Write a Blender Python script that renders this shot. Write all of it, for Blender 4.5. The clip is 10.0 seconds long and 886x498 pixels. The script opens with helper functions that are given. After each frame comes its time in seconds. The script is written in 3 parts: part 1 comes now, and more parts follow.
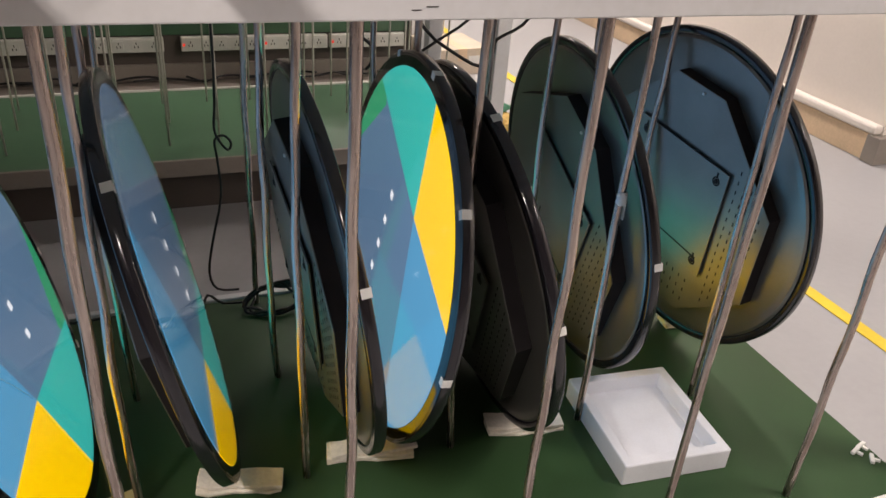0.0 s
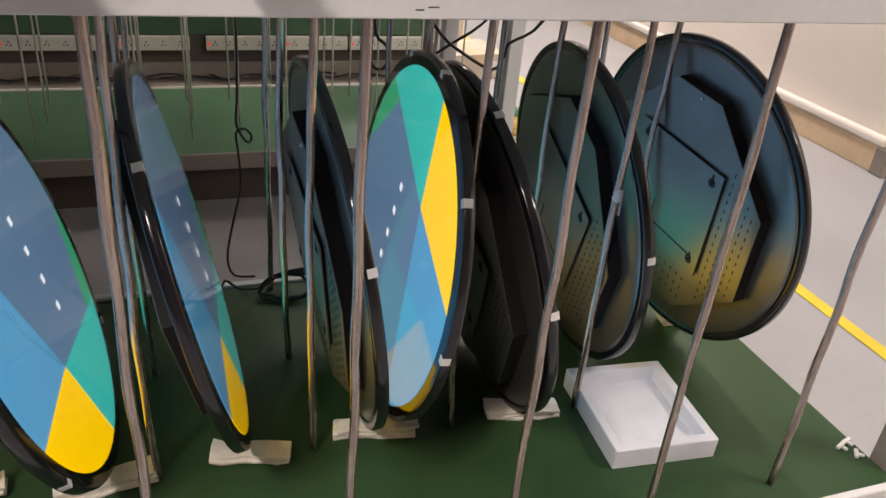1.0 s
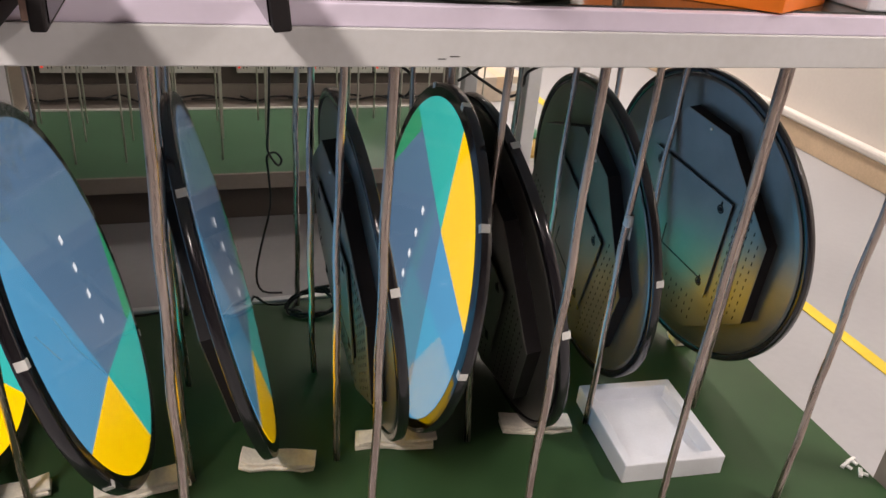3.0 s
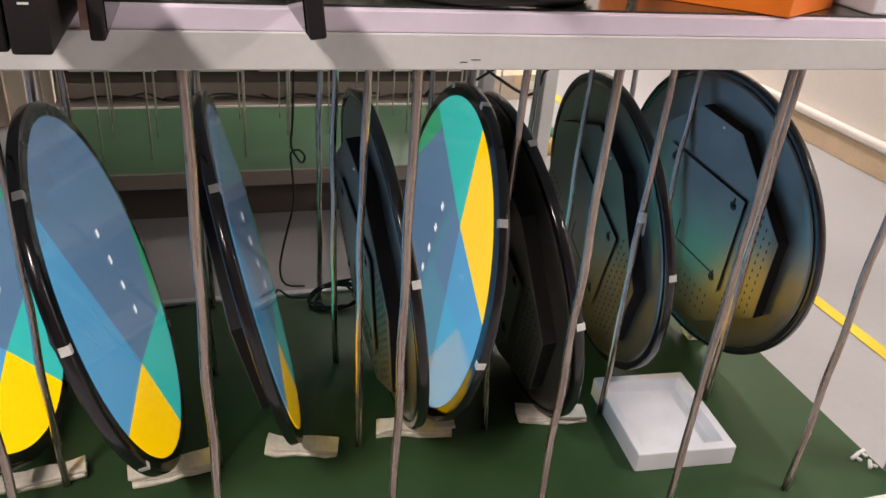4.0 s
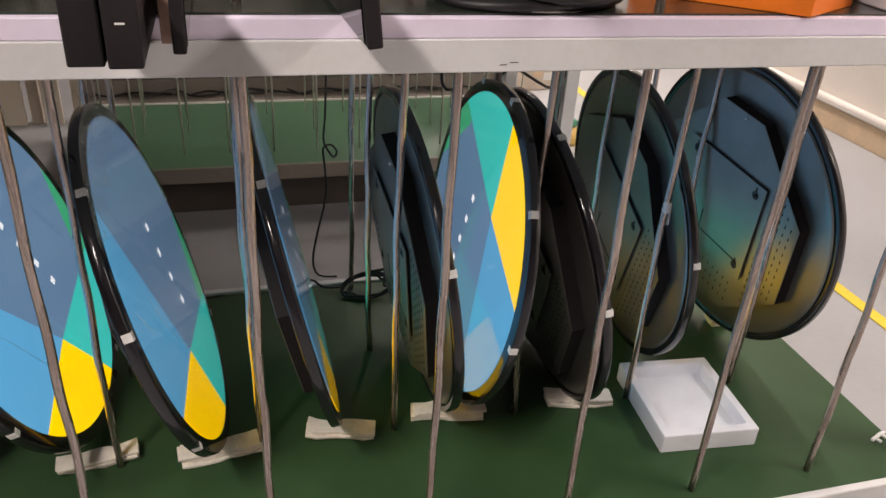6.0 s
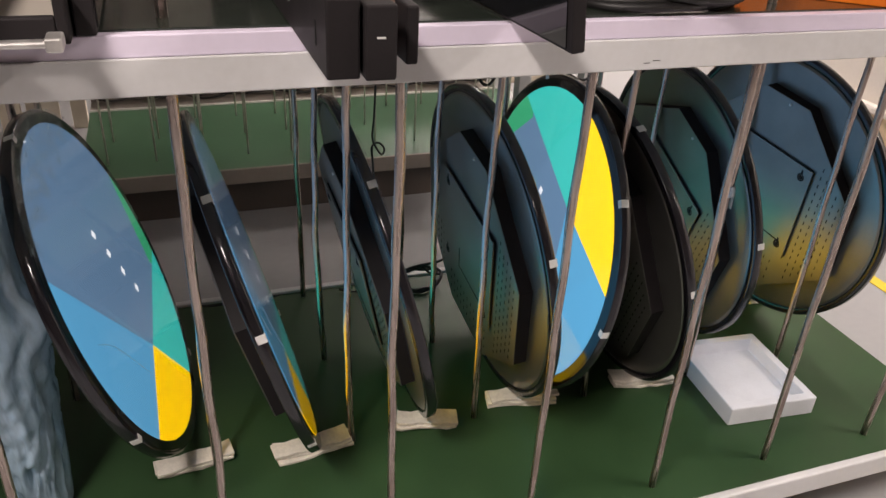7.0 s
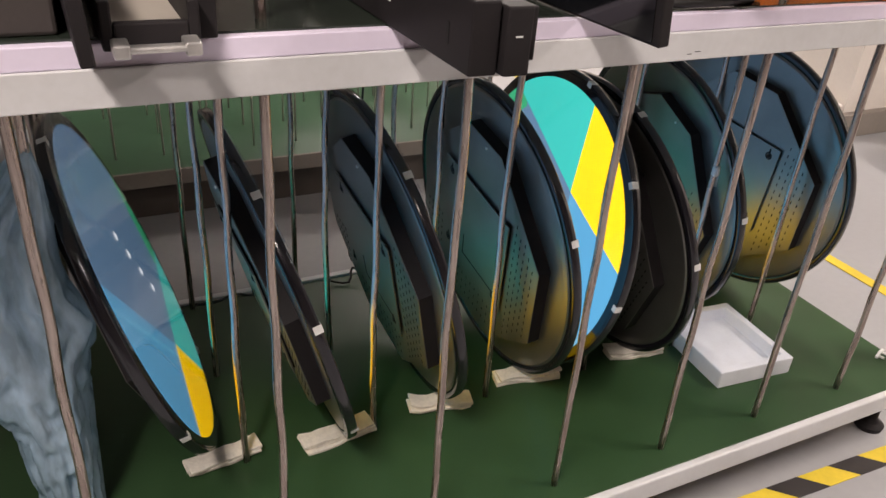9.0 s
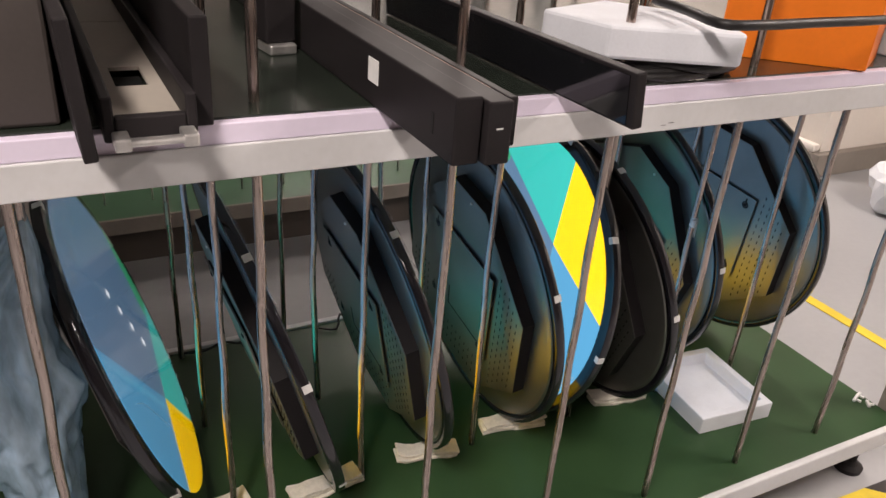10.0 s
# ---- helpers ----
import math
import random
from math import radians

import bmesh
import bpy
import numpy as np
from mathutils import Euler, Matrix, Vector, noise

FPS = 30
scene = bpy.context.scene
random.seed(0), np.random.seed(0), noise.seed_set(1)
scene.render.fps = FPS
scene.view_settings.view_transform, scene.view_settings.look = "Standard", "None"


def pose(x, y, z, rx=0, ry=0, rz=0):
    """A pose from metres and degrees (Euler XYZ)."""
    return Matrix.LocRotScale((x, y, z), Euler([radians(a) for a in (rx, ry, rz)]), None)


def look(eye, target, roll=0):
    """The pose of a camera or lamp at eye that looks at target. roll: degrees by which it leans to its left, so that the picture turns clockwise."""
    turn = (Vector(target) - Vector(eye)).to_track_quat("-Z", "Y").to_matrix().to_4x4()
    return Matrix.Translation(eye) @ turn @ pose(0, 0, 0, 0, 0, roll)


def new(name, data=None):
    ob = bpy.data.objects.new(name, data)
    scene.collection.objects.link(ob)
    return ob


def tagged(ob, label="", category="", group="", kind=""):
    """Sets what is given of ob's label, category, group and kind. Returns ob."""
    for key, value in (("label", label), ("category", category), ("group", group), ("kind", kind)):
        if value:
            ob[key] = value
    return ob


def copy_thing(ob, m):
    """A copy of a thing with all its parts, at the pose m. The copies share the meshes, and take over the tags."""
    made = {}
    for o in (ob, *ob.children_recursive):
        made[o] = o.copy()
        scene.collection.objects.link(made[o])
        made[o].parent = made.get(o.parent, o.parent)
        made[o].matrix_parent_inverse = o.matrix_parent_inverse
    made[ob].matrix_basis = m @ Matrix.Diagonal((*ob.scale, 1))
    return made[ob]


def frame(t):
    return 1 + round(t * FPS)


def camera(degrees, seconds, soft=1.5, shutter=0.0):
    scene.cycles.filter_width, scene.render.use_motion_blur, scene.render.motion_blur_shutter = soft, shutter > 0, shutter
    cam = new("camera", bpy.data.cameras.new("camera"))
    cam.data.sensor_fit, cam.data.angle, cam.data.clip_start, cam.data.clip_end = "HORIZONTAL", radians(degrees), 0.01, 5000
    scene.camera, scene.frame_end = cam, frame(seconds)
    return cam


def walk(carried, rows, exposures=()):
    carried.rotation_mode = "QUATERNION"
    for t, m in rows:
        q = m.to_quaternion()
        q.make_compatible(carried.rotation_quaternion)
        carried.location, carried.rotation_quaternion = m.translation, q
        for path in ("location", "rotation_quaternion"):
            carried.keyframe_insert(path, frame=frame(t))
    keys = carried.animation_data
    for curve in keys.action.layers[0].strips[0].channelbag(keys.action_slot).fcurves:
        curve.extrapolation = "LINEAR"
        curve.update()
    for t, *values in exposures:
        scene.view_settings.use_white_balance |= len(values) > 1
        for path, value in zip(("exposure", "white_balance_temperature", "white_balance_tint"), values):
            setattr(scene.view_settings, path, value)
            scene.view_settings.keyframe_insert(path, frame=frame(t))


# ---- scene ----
cam = camera(59.4, 10.0)
PATH = [
    (0, (-0.176, -0.652, 0.948), (0.497, 0.961, -0.023), 4.6),
    (0.5, (-0.177, -0.706, 0.951), (0.476, 0.917, -0.017), 5.2),
    (1, (-0.185, -0.73, 0.96), (0.451, 0.905, 0.0), 5.5),
    (1.5, (-0.193, -0.744, 0.978), (0.429, 0.903, 0.029), 5.7),
    (2, (-0.188, -0.754, 0.989), (0.426, 0.902, 0.051), 5.7),
    (2.5, (-0.193, -0.767, 0.996), (0.412, 0.899, 0.07), 5.5),
    (4, (-0.224, -0.827, 1.02), (0.325, 0.852, 0.082), 4.9),
    (4.5, (-0.219, -0.835, 1.028), (0.308, 0.845, 0.08), 4.7),
    (5, (-0.231, -0.844, 1.032), (0.269, 0.842, 0.078), 4.3),
    (6.3, (-0.306, -0.869, 1.05), (0.213, 0.804, 0.084), 3.4),
    (6.5, (-0.356, -0.866, 1.052), (0.188, 0.802, 0.09), 3.3),
    (7, (-0.501, -0.836, 1.056), (0.114, 0.798, 0.082), 3.3),
    (7.5, (-0.523, -0.807, 1.048), (0.151, 0.797, 0.063), 3.2),
    (8, (-0.633, -0.802, 1.048), (0.111, 0.763, 0.05), 3.8),
    (8.5, (-0.691, -0.802, 1.059), (0.094, 0.745, 0.063), 4.1),
    (9, (-0.697, -0.806, 1.065), (0.121, 0.73, 0.081), 4.4),
    (9.5, (-0.695, -0.805, 1.076), (0.148, 0.732, 0.113), 4.6),
    (10, (-0.703, -0.812, 1.123), (0.158, 0.743, 0.205), 4.6),
]
walk(cam, [(t, look(eye, target, roll)) for t, eye, target, roll in PATH])

# ---- light ----
FLOOR_Z = -0.175
world = bpy.data.worlds.new("world")
scene.world = world
world.use_nodes = True
world.node_tree.nodes["Background"].inputs[0].default_value = (1.0, 0.95, 0.86, 1)
world.node_tree.nodes["Background"].inputs[1].default_value = 0.20
scene.view_settings.exposure = 0.0


# ---- materials ----
def shader(name, color, rough=0.5, metal=0.0, vary=0.12, scale=12.0, fine=140.0, bump=0.15, depth=0.002, spec=0.5, stain=None, rough_vary=0.1, stretch=None):
    """A surface with a broad and a fine variation of colour, gloss and relief."""
    m = bpy.data.materials.new(name)
    m.use_nodes = True
    nt = m.node_tree
    n, lk = nt.nodes, nt.links
    b = n["Principled BSDF"]
    co = n.new("ShaderNodeTexCoord")
    big = n.new("ShaderNodeTexNoise")
    big.inputs["Scale"].default_value, big.inputs["Detail"].default_value = scale, 4
    small = n.new("ShaderNodeTexNoise")
    small.inputs["Scale"].default_value, small.inputs["Detail"].default_value = fine, 3
    src = co.outputs["Object"]
    if stretch:
        mp = n.new("ShaderNodeMapping")
        mp.inputs["Scale"].default_value = stretch
        lk.new(src, mp.inputs["Vector"])
        src = mp.outputs["Vector"]
    lk.new(src, big.inputs["Vector"])
    lk.new(src, small.inputs["Vector"])
    mix = n.new("ShaderNodeMix")
    mix.data_type = "RGBA"
    dark = stain or tuple(c * (1 - 2 * vary) for c in color)
    mix.inputs["A"].default_value, mix.inputs["B"].default_value = (*dark, 1), (*(min(1, c * (1 + vary)) for c in color), 1)
    add = n.new("ShaderNodeMath")
    add.operation = "MULTIPLY_ADD"
    add.inputs[1].default_value = 0.35
    lk.new(small.outputs["Fac"], add.inputs[0])
    lk.new(big.outputs["Fac"], add.inputs[2])
    ramp = n.new("ShaderNodeMapRange")
    ramp.inputs["From Min"].default_value, ramp.inputs["From Max"].default_value = 0.35, 0.85
    lk.new(add.outputs[0], ramp.inputs["Value"])
    lk.new(ramp.outputs["Result"], mix.inputs["Factor"])
    lk.new(mix.outputs["Result"], b.inputs["Base Color"])
    rr = n.new("ShaderNodeMapRange")
    rr.inputs["To Min"].default_value, rr.inputs["To Max"].default_value = max(0.02, rough - rough_vary), min(1, rough + rough_vary)
    lk.new(ramp.outputs["Result"], rr.inputs["Value"])
    lk.new(rr.outputs["Result"], b.inputs["Roughness"])
    b.inputs["Metallic"].default_value = metal
    b.inputs["Specular IOR Level"].default_value = spec
    if bump:
        bp = n.new("ShaderNodeBump")
        bp.inputs["Strength"].default_value, bp.inputs["Distance"].default_value = bump, depth
        lk.new(small.outputs["Fac"], bp.inputs["Height"])
        lk.new(bp.outputs["Normal"], b.inputs["Normal"])
    return m


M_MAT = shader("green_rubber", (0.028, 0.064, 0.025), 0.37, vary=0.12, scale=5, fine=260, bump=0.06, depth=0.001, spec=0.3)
M_MATTOP = shader("dark_glossy_rubber", (0.020, 0.026, 0.020), 0.2, vary=0.16, scale=5, fine=60, bump=0.0, spec=0.7, rough_vary=0.06)
M_WHITE = shader("white_edging", (0.61, 0.61, 0.62), 0.40, vary=0.04, scale=6, fine=90, bump=0.04, stain=(0.53, 0.525, 0.52))
M_LILAC = shader("white_laminate", (0.74, 0.665, 0.80), 0.35, vary=0.04, scale=5, fine=90, bump=0.03)
M_ROD = shader("galvanised_steel", (0.47, 0.40, 0.365), 0.24, 0.95, vary=0.2, scale=130, fine=300, bump=0.12, depth=0.001, stain=(0.20, 0.135, 0.11), rough_vary=0.10, stretch=(1, 1, 0.07))
M_THINROD = shader("pale_thin_rod", (0.52, 0.50, 0.44), 0.4, 0.2, vary=0.15, scale=20, fine=90, bump=0.1)
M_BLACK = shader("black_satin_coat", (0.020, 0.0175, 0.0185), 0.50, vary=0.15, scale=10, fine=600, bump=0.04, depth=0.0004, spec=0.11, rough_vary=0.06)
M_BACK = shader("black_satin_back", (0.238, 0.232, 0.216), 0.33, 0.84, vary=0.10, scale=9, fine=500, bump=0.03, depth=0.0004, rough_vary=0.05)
M_RIM = shader("black_anodised_rim", (0.010, 0.009, 0.013), 0.16, 0.0, vary=0.15, scale=14, fine=300, bump=0.015, depth=0.0005, spec=0.7, rough_vary=0.05)
M_BEZEL = shader("black_bezel_glass", (0.006, 0.006, 0.008), 0.07, vary=0.1, scale=8, fine=60, bump=0.0, rough_vary=0.03)
M_SLOT = shader("vent_dark", (0.004, 0.004, 0.004), 0.8, bump=0)
M_STEEL = shader("bright_steel", (0.72, 0.70, 0.68), 0.38, 0.9, vary=0.15, scale=30, bump=0.1)
M_STICKER = shader("white_tape", (0.72, 0.72, 0.70), 0.55, vary=0.06, scale=40, bump=0.1)
M_FOAM = shader("white_foam", (0.70, 0.715, 0.76), 0.75, vary=0.05, scale=14, fine=260, bump=0.10, depth=0.001)
M_PAPER = shader("newsprint", (0.80, 0.75, 0.66), 0.8, vary=0.14, scale=30, fine=180, bump=0.4, depth=0.003)
M_FLOOR = shader("grey_epoxy", (0.35, 0.35, 0.36), 0.40, vary=0.07, scale=1.6, fine=40, bump=0.05, depth=0.002)
M_YELLOW = shader("yellow_line_tape", (0.74, 0.55, 0.04), 0.5, vary=0.10, scale=8, fine=70, bump=0.05)
M_TAPE_BLACK = shader("black_floor_tape", (0.035, 0.03, 0.03), 0.45, vary=0.15, scale=20, bump=0.05)
M_WALL = shader("warm_white_wall", (0.76, 0.70, 0.64), 0.7, vary=0.04, scale=2, fine=60, bump=0.08)
M_WOOD = shader("pale_wood_base", (0.66, 0.49, 0.32), 0.55, vary=0.12, scale=6, fine=120, bump=0.1)
M_GREYPANEL = shader("grey_brown_panel", (0.25, 0.218, 0.19), 0.55, vary=0.1, scale=3, fine=60, bump=0.08)
M_DARKBOARD = shader("dark_back_board", (0.085, 0.068, 0.058), 0.6, vary=0.15, scale=4, bump=0.08)
M_FARMAT = shader("worn_green_mat", (0.070, 0.148, 0.084), 0.32, vary=0.14, scale=3, fine=80, bump=0.0, spec=0.6, rough_vary=0.04)
M_DARKBOX = shader("dark_grey_coat", (0.062, 0.052, 0.048), 0.42, vary=0.12, scale=6, fine=200, bump=0.06)
M_SOCKET = shader("ivory_plastic", (0.70, 0.68, 0.63), 0.45, vary=0.05, scale=20, bump=0.03)
M_CABLE = shader("black_cable_jacket", (0.012, 0.011, 0.011), 0.45, vary=0.15, scale=40, bump=0.1)
M_ORANGE = shader("orange_card", (0.86, 0.20, 0.006), 0.5, vary=0.06, scale=6, fine=120, bump=0.05)
M_TAN = shader("tan_board", (0.56, 0.48, 0.38), 0.7, vary=0.12, scale=5, fine=90, bump=0.15)
M_CREAM = shader("cream_board", (0.80, 0.72, 0.58), 0.5, vary=0.06, scale=5, fine=90, bump=0.05)
M_CARD = shader("beige_panel", (0.40, 0.36, 0.31), 0.5, vary=0.08, scale=6, fine=90, bump=0.06)
M_CEIL = shader("grey_ceiling", (0.38, 0.38, 0.38), 0.85, vary=0.05, scale=2, bump=0.05)
M_RUST = shader("rusty_strip", (0.42, 0.27, 0.22), 0.5, 0.4, vary=0.25, scale=30, bump=0.2)
M_GREENPLASTIC = shader("green_plastic", (0.05, 0.20, 0.11), 0.4, bump=0.03)
M_GOLD = shader("yellow_brown_cloth", (0.55, 0.36, 0.10), 0.6, bump=0.1)


def glow(name, color, strength):
    m = bpy.data.materials.new(name)
    m.use_nodes = True
    b = m.node_tree.nodes["Principled BSDF"]
    b.inputs["Base Color"].default_value = (0.02, 0.02, 0.02, 1)
    b.inputs["Roughness"].default_value = 0.06
    b.inputs["Emission Color"].default_value = (*color, 1)
    b.inputs["Emission Strength"].default_value = strength
    return m


SCREEN_POWER = 21.0


def wallpaper():
    """A lit panel whose picture is flat coloured wedges that meet near the middle."""
    m = bpy.data.materials.new("lit_wallpaper")
    m.use_nodes = True
    nt = m.node_tree
    n, lk = nt.nodes, nt.links
    b = n["Principled BSDF"]
    co = n.new("ShaderNodeTexCoord")

    def side(px, py, qx, qy):
        """1 to the left of the line that runs from p to q, in radii of the disc."""
        dx, dy = qx - px, qy - py
        dot = n.new("ShaderNodeVectorMath")
        dot.operation = "DOT_PRODUCT"
        dot.inputs[1].default_value = (-dy / RADIUS, dx / RADIUS, 0)
        lk.new(co.outputs["Object"], dot.inputs[0])
        gt = n.new("ShaderNodeMath")
        gt.operation = "GREATER_THAN"
        gt.inputs[1].default_value = -dy * px + dx * py
        lk.new(dot.outputs["Value"], gt.inputs[0])
        return gt.outputs[0]

    def both(a, c):
        t = n.new("ShaderNodeMath")
        t.operation = "MULTIPLY"
        lk.new(a, t.inputs[0])
        lk.new(c, t.inputs[1])
        return t.outputs[0]

    def over(base, color, mask):
        x = n.new("ShaderNodeMix")
        x.data_type = "RGBA"
        if isinstance(base, tuple):
            x.inputs["A"].default_value = (*base, 1)
        else:
            lk.new(base, x.inputs["A"])
        x.inputs["B"].default_value = (*color, 1)
        lk.new(mask, x.inputs["Factor"])
        return x.outputs["Result"]

    vx, vy = 0.29, 0.31
    c = (0.112, 0.195, 0.315)
    c = over(c, (0.097, 0.335, 0.57), side(vx, vy, 0.37, -0.70))
    c = over(c, (0.040, 0.34, 0.16), side(-0.80, 0.31, -0.43, 0.62))
    c = over(c, (0.112, 0.195, 0.315), both(side(-0.80, 0.31, -0.43, 0.62), side(-0.56, 1.0, -0.40, 0.56)))
    c = over(c, (0.045, 0.50, 0.44), both(side(-0.44, 0.66, vx, vy), side(vx, -1, vx, 1)))
    c = over(c, (1.15, 0.675, 0.0), both(side(vx, 1, vx, -1), side(vx, vy, 0.94, 0.07)))
    lk.new(c, b.inputs["Emission Color"])
    b.inputs["Emission Strength"].default_value = SCREEN_POWER
    b.inputs["Base Color"].default_value = (0.03, 0.034, 0.038, 1)
    b.inputs["Roughness"].default_value = 0.3
    b.inputs["Coat Weight"].default_value = 1.0
    b.inputs["Coat IOR"].default_value = 1.5
    b.inputs["Coat Roughness"].default_value = 0.10
    b.inputs["Coat Tint"].default_value = (0.1, 0.1, 0.1, 1)
    return m


def cover_glass():
    """Clear sheet that only adds its own gloss."""
    m = bpy.data.materials.new("cover_glass")
    m.use_nodes = True
    n, lk = m.node_tree.nodes, m.node_tree.links
    n.remove(n["Principled BSDF"])
    fr, tr, gl, mx = (n.new(k) for k in ("ShaderNodeFresnel", "ShaderNodeBsdfTransparent", "ShaderNodeBsdfGlossy", "ShaderNodeMixShader"))
    fr.inputs["IOR"].default_value = 1.47
    gl.inputs["Roughness"].default_value = 0.09
    lk.new(fr.outputs[0], mx.inputs[0])
    lk.new(tr.outputs[0], mx.inputs[1])
    lk.new(gl.outputs[0], mx.inputs[2])
    lk.new(mx.outputs[0], n["Material Output"].inputs[0])
    return m


M_COVER = cover_glass()
RADIUS = 0.316
M_SCREEN = wallpaper()
M_ICON = glow("lit_icon", (0.9, 0.9, 0.95), 0.95)
M_TUBE = glow("ceiling_tube", (1.0, 0.97, 0.92), 6.0)


def film_material():
    m = bpy.data.materials.new("blue_plastic_film")
    m.use_nodes = True
    nt = m.node_tree
    n, lk = nt.nodes, nt.links
    b = n["Principled BSDF"]
    b.inputs["Base Color"].default_value = (0.60, 0.80, 1.0, 1)
    b.inputs["Roughness"].default_value = 0.12
    b.inputs["Specular IOR Level"].default_value = 1.0
    tl = n.new("ShaderNodeBsdfTranslucent")
    tl.inputs[0].default_value = (0.62, 0.87, 1.0, 1)
    half = n.new("ShaderNodeMixShader")
    half.inputs[0].default_value = 0.22
    tr = n.new("ShaderNodeBsdfTransparent")
    tr.inputs[0].default_value = (0.76, 0.91, 1.0, 1)
    mx = n.new("ShaderNodeMixShader")
    no = n.new("ShaderNodeTexNoise")
    no.inputs["Scale"].default_value = 7
    no.inputs["Detail"].default_value = 3
    bp = n.new("ShaderNodeBump")
    bp.inputs["Strength"].default_value, bp.inputs["Distance"].default_value = 0.3, 0.02
    mr = n.new("ShaderNodeMapRange")
    mr.inputs["From Min"].default_value, mr.inputs["From Max"].default_value = 0.35, 0.7
    mr.inputs["To Min"].default_value, mr.inputs["To Max"].default_value = 0.45, 0.9
    lk.new(no.outputs["Fac"], bp.inputs["Height"])
    lk.new(bp.outputs["Normal"], b.inputs["Normal"])
    lk.new(no.outputs["Fac"], mr.inputs["Value"])
    lk.new(mr.outputs["Result"], mx.inputs[0])
    lk.new(b.outputs[0], half.inputs[1])
    lk.new(tl.outputs[0], half.inputs[2])
    lk.new(tr.outputs[0], mx.inputs[1])
    lk.new(half.outputs[0], mx.inputs[2])
    lk.new(mx.outputs[0], n["Material Output"].inputs[0])
    return m


M_FILM = film_material()


# ---- mesh helpers ----
def mesh(bm, name, material, smooth=False):
    me = bpy.data.meshes.new(name)
    bmesh.ops.recalc_face_normals(bm, faces=bm.faces[:])
    bm.to_mesh(me)
    bm.free()
    if material:
        me.materials.append(material)
    if smooth:
        me.polygons.foreach_set("use_smooth", [True] * len(me.polygons))
    return me


def part(name, bm, material, parent, label="", smooth=False):
    ob = new(name, mesh(bm, name, material, smooth))
    ob.parent = parent
    if label:
        ob["label"] = label
    return ob


def thing(name, label, category, m=None, group="", kind=""):
    ob = new(name)
    ob.empty_display_size = 0.05
    if m is not None:
        ob.matrix_basis = m
    return tagged(ob, label, category, group, kind)


def box(x0, x1, y0, y1, z0, z1, bevel=0.0, bm=None, seg=2):
    own = bm is None
    b = bmesh.new() if own or bevel else bm
    r = bmesh.ops.create_cube(b, size=1.0, matrix=Matrix.Translation(((x0 + x1) / 2, (y0 + y1) / 2, (z0 + z1) / 2)) @ Matrix.Diagonal((x1 - x0, y1 - y0, z1 - z0, 1)))
    if bevel:
        bmesh.ops.bevel(b, geom=b.edges[:], offset=bevel, segments=seg, affect="EDGES", profile=0.5)
        if not own:
            me = bpy.data.meshes.new("tmp")
            b.to_mesh(me)
            b.free()
            bm.from_mesh(me)
            bpy.data.meshes.remove(me)
    return b if own else bm


def slab(pts, z0, z1, bevel=0.0):
    """An upright prism over a polygon."""
    b = bmesh.new()
    f = b.faces.new([b.verts.new((x, y, z0)) for x, y in pts])
    ext = bmesh.ops.extrude_face_region(b, geom=[f])
    bmesh.ops.translate(b, vec=(0, 0, z1 - z0), verts=[v for v in ext["geom"] if isinstance(v, bmesh.types.BMVert)])
    if bevel:
        bmesh.ops.bevel(b, geom=b.edges[:], offset=bevel, segments=2, affect="EDGES", profile=0.5)
    return b


def lathe(profile, n=96):
    """A body turned about z from (radius, height) pairs."""
    b = bmesh.new()
    rings = []
    for r, z in profile:
        if r < 1e-6:
            rings.append([b.verts.new((0, 0, z))])
        else:
            rings.append([b.verts.new((r * math.cos(2 * math.pi * i / n), r * math.sin(2 * math.pi * i / n), z)) for i in range(n)])
    for p, q in zip(rings, rings[1:]):
        for i in range(n):
            j = (i + 1) % n
            if len(p) == 1:
                b.faces.new((p[0], q[i], q[j]))
            elif len(q) == 1:
                b.faces.new((p[i], p[j], q[0]))
            else:
                b.faces.new((p[i], p[j], q[j], q[i]))
    return b


def tube(points, radius, n=8, smooth=3):
    """A round cord through points, rounded between them."""
    pts = [Vector(p) for p in points]
    path = []
    for i in range(len(pts) - 1):
        p0, p1, p2, p3 = pts[max(i - 1, 0)], pts[i], pts[i + 1], pts[min(i + 2, len(pts) - 1)]
        for k in range(smooth):
            t = k / smooth
            path.append(0.5 * ((2 * p1) + (p2 - p0) * t + (2 * p0 - 5 * p1 + 4 * p2 - p3) * t * t + (3 * p1 - p0 - 3 * p2 + p3) * t ** 3))
    path.append(pts[-1])
    b = bmesh.new()
    rings, ref = [], Vector((0.3, 0.2, 0.93))
    for i, p in enumerate(path):
        d = (path[min(i + 1, len(path) - 1)] - path[max(i - 1, 0)]).normalized()
        if abs(d.dot(ref)) > 0.95:
            ref = Vector((1, 0, 0.1)).normalized()
        u = d.cross(ref).normalized()
        v = d.cross(u)
        rings.append([b.verts.new(p + radius * (math.cos(2 * math.pi * k / n) * u + math.sin(2 * math.pi * k / n) * v)) for k in range(n)])
    for p, q in zip(rings, rings[1:]):
        for k in range(n):
            b.faces.new((p[k], p[(k + 1) % n], q[(k + 1) % n], q[k]))
    b.faces.new(rings[0])
    b.faces.new(rings[-1][::-1])
    return b


def setting(name, bm, material, label, category="structure"):
    return tagged(new(name, mesh(bm, name, material)), label, category, kind="structure")


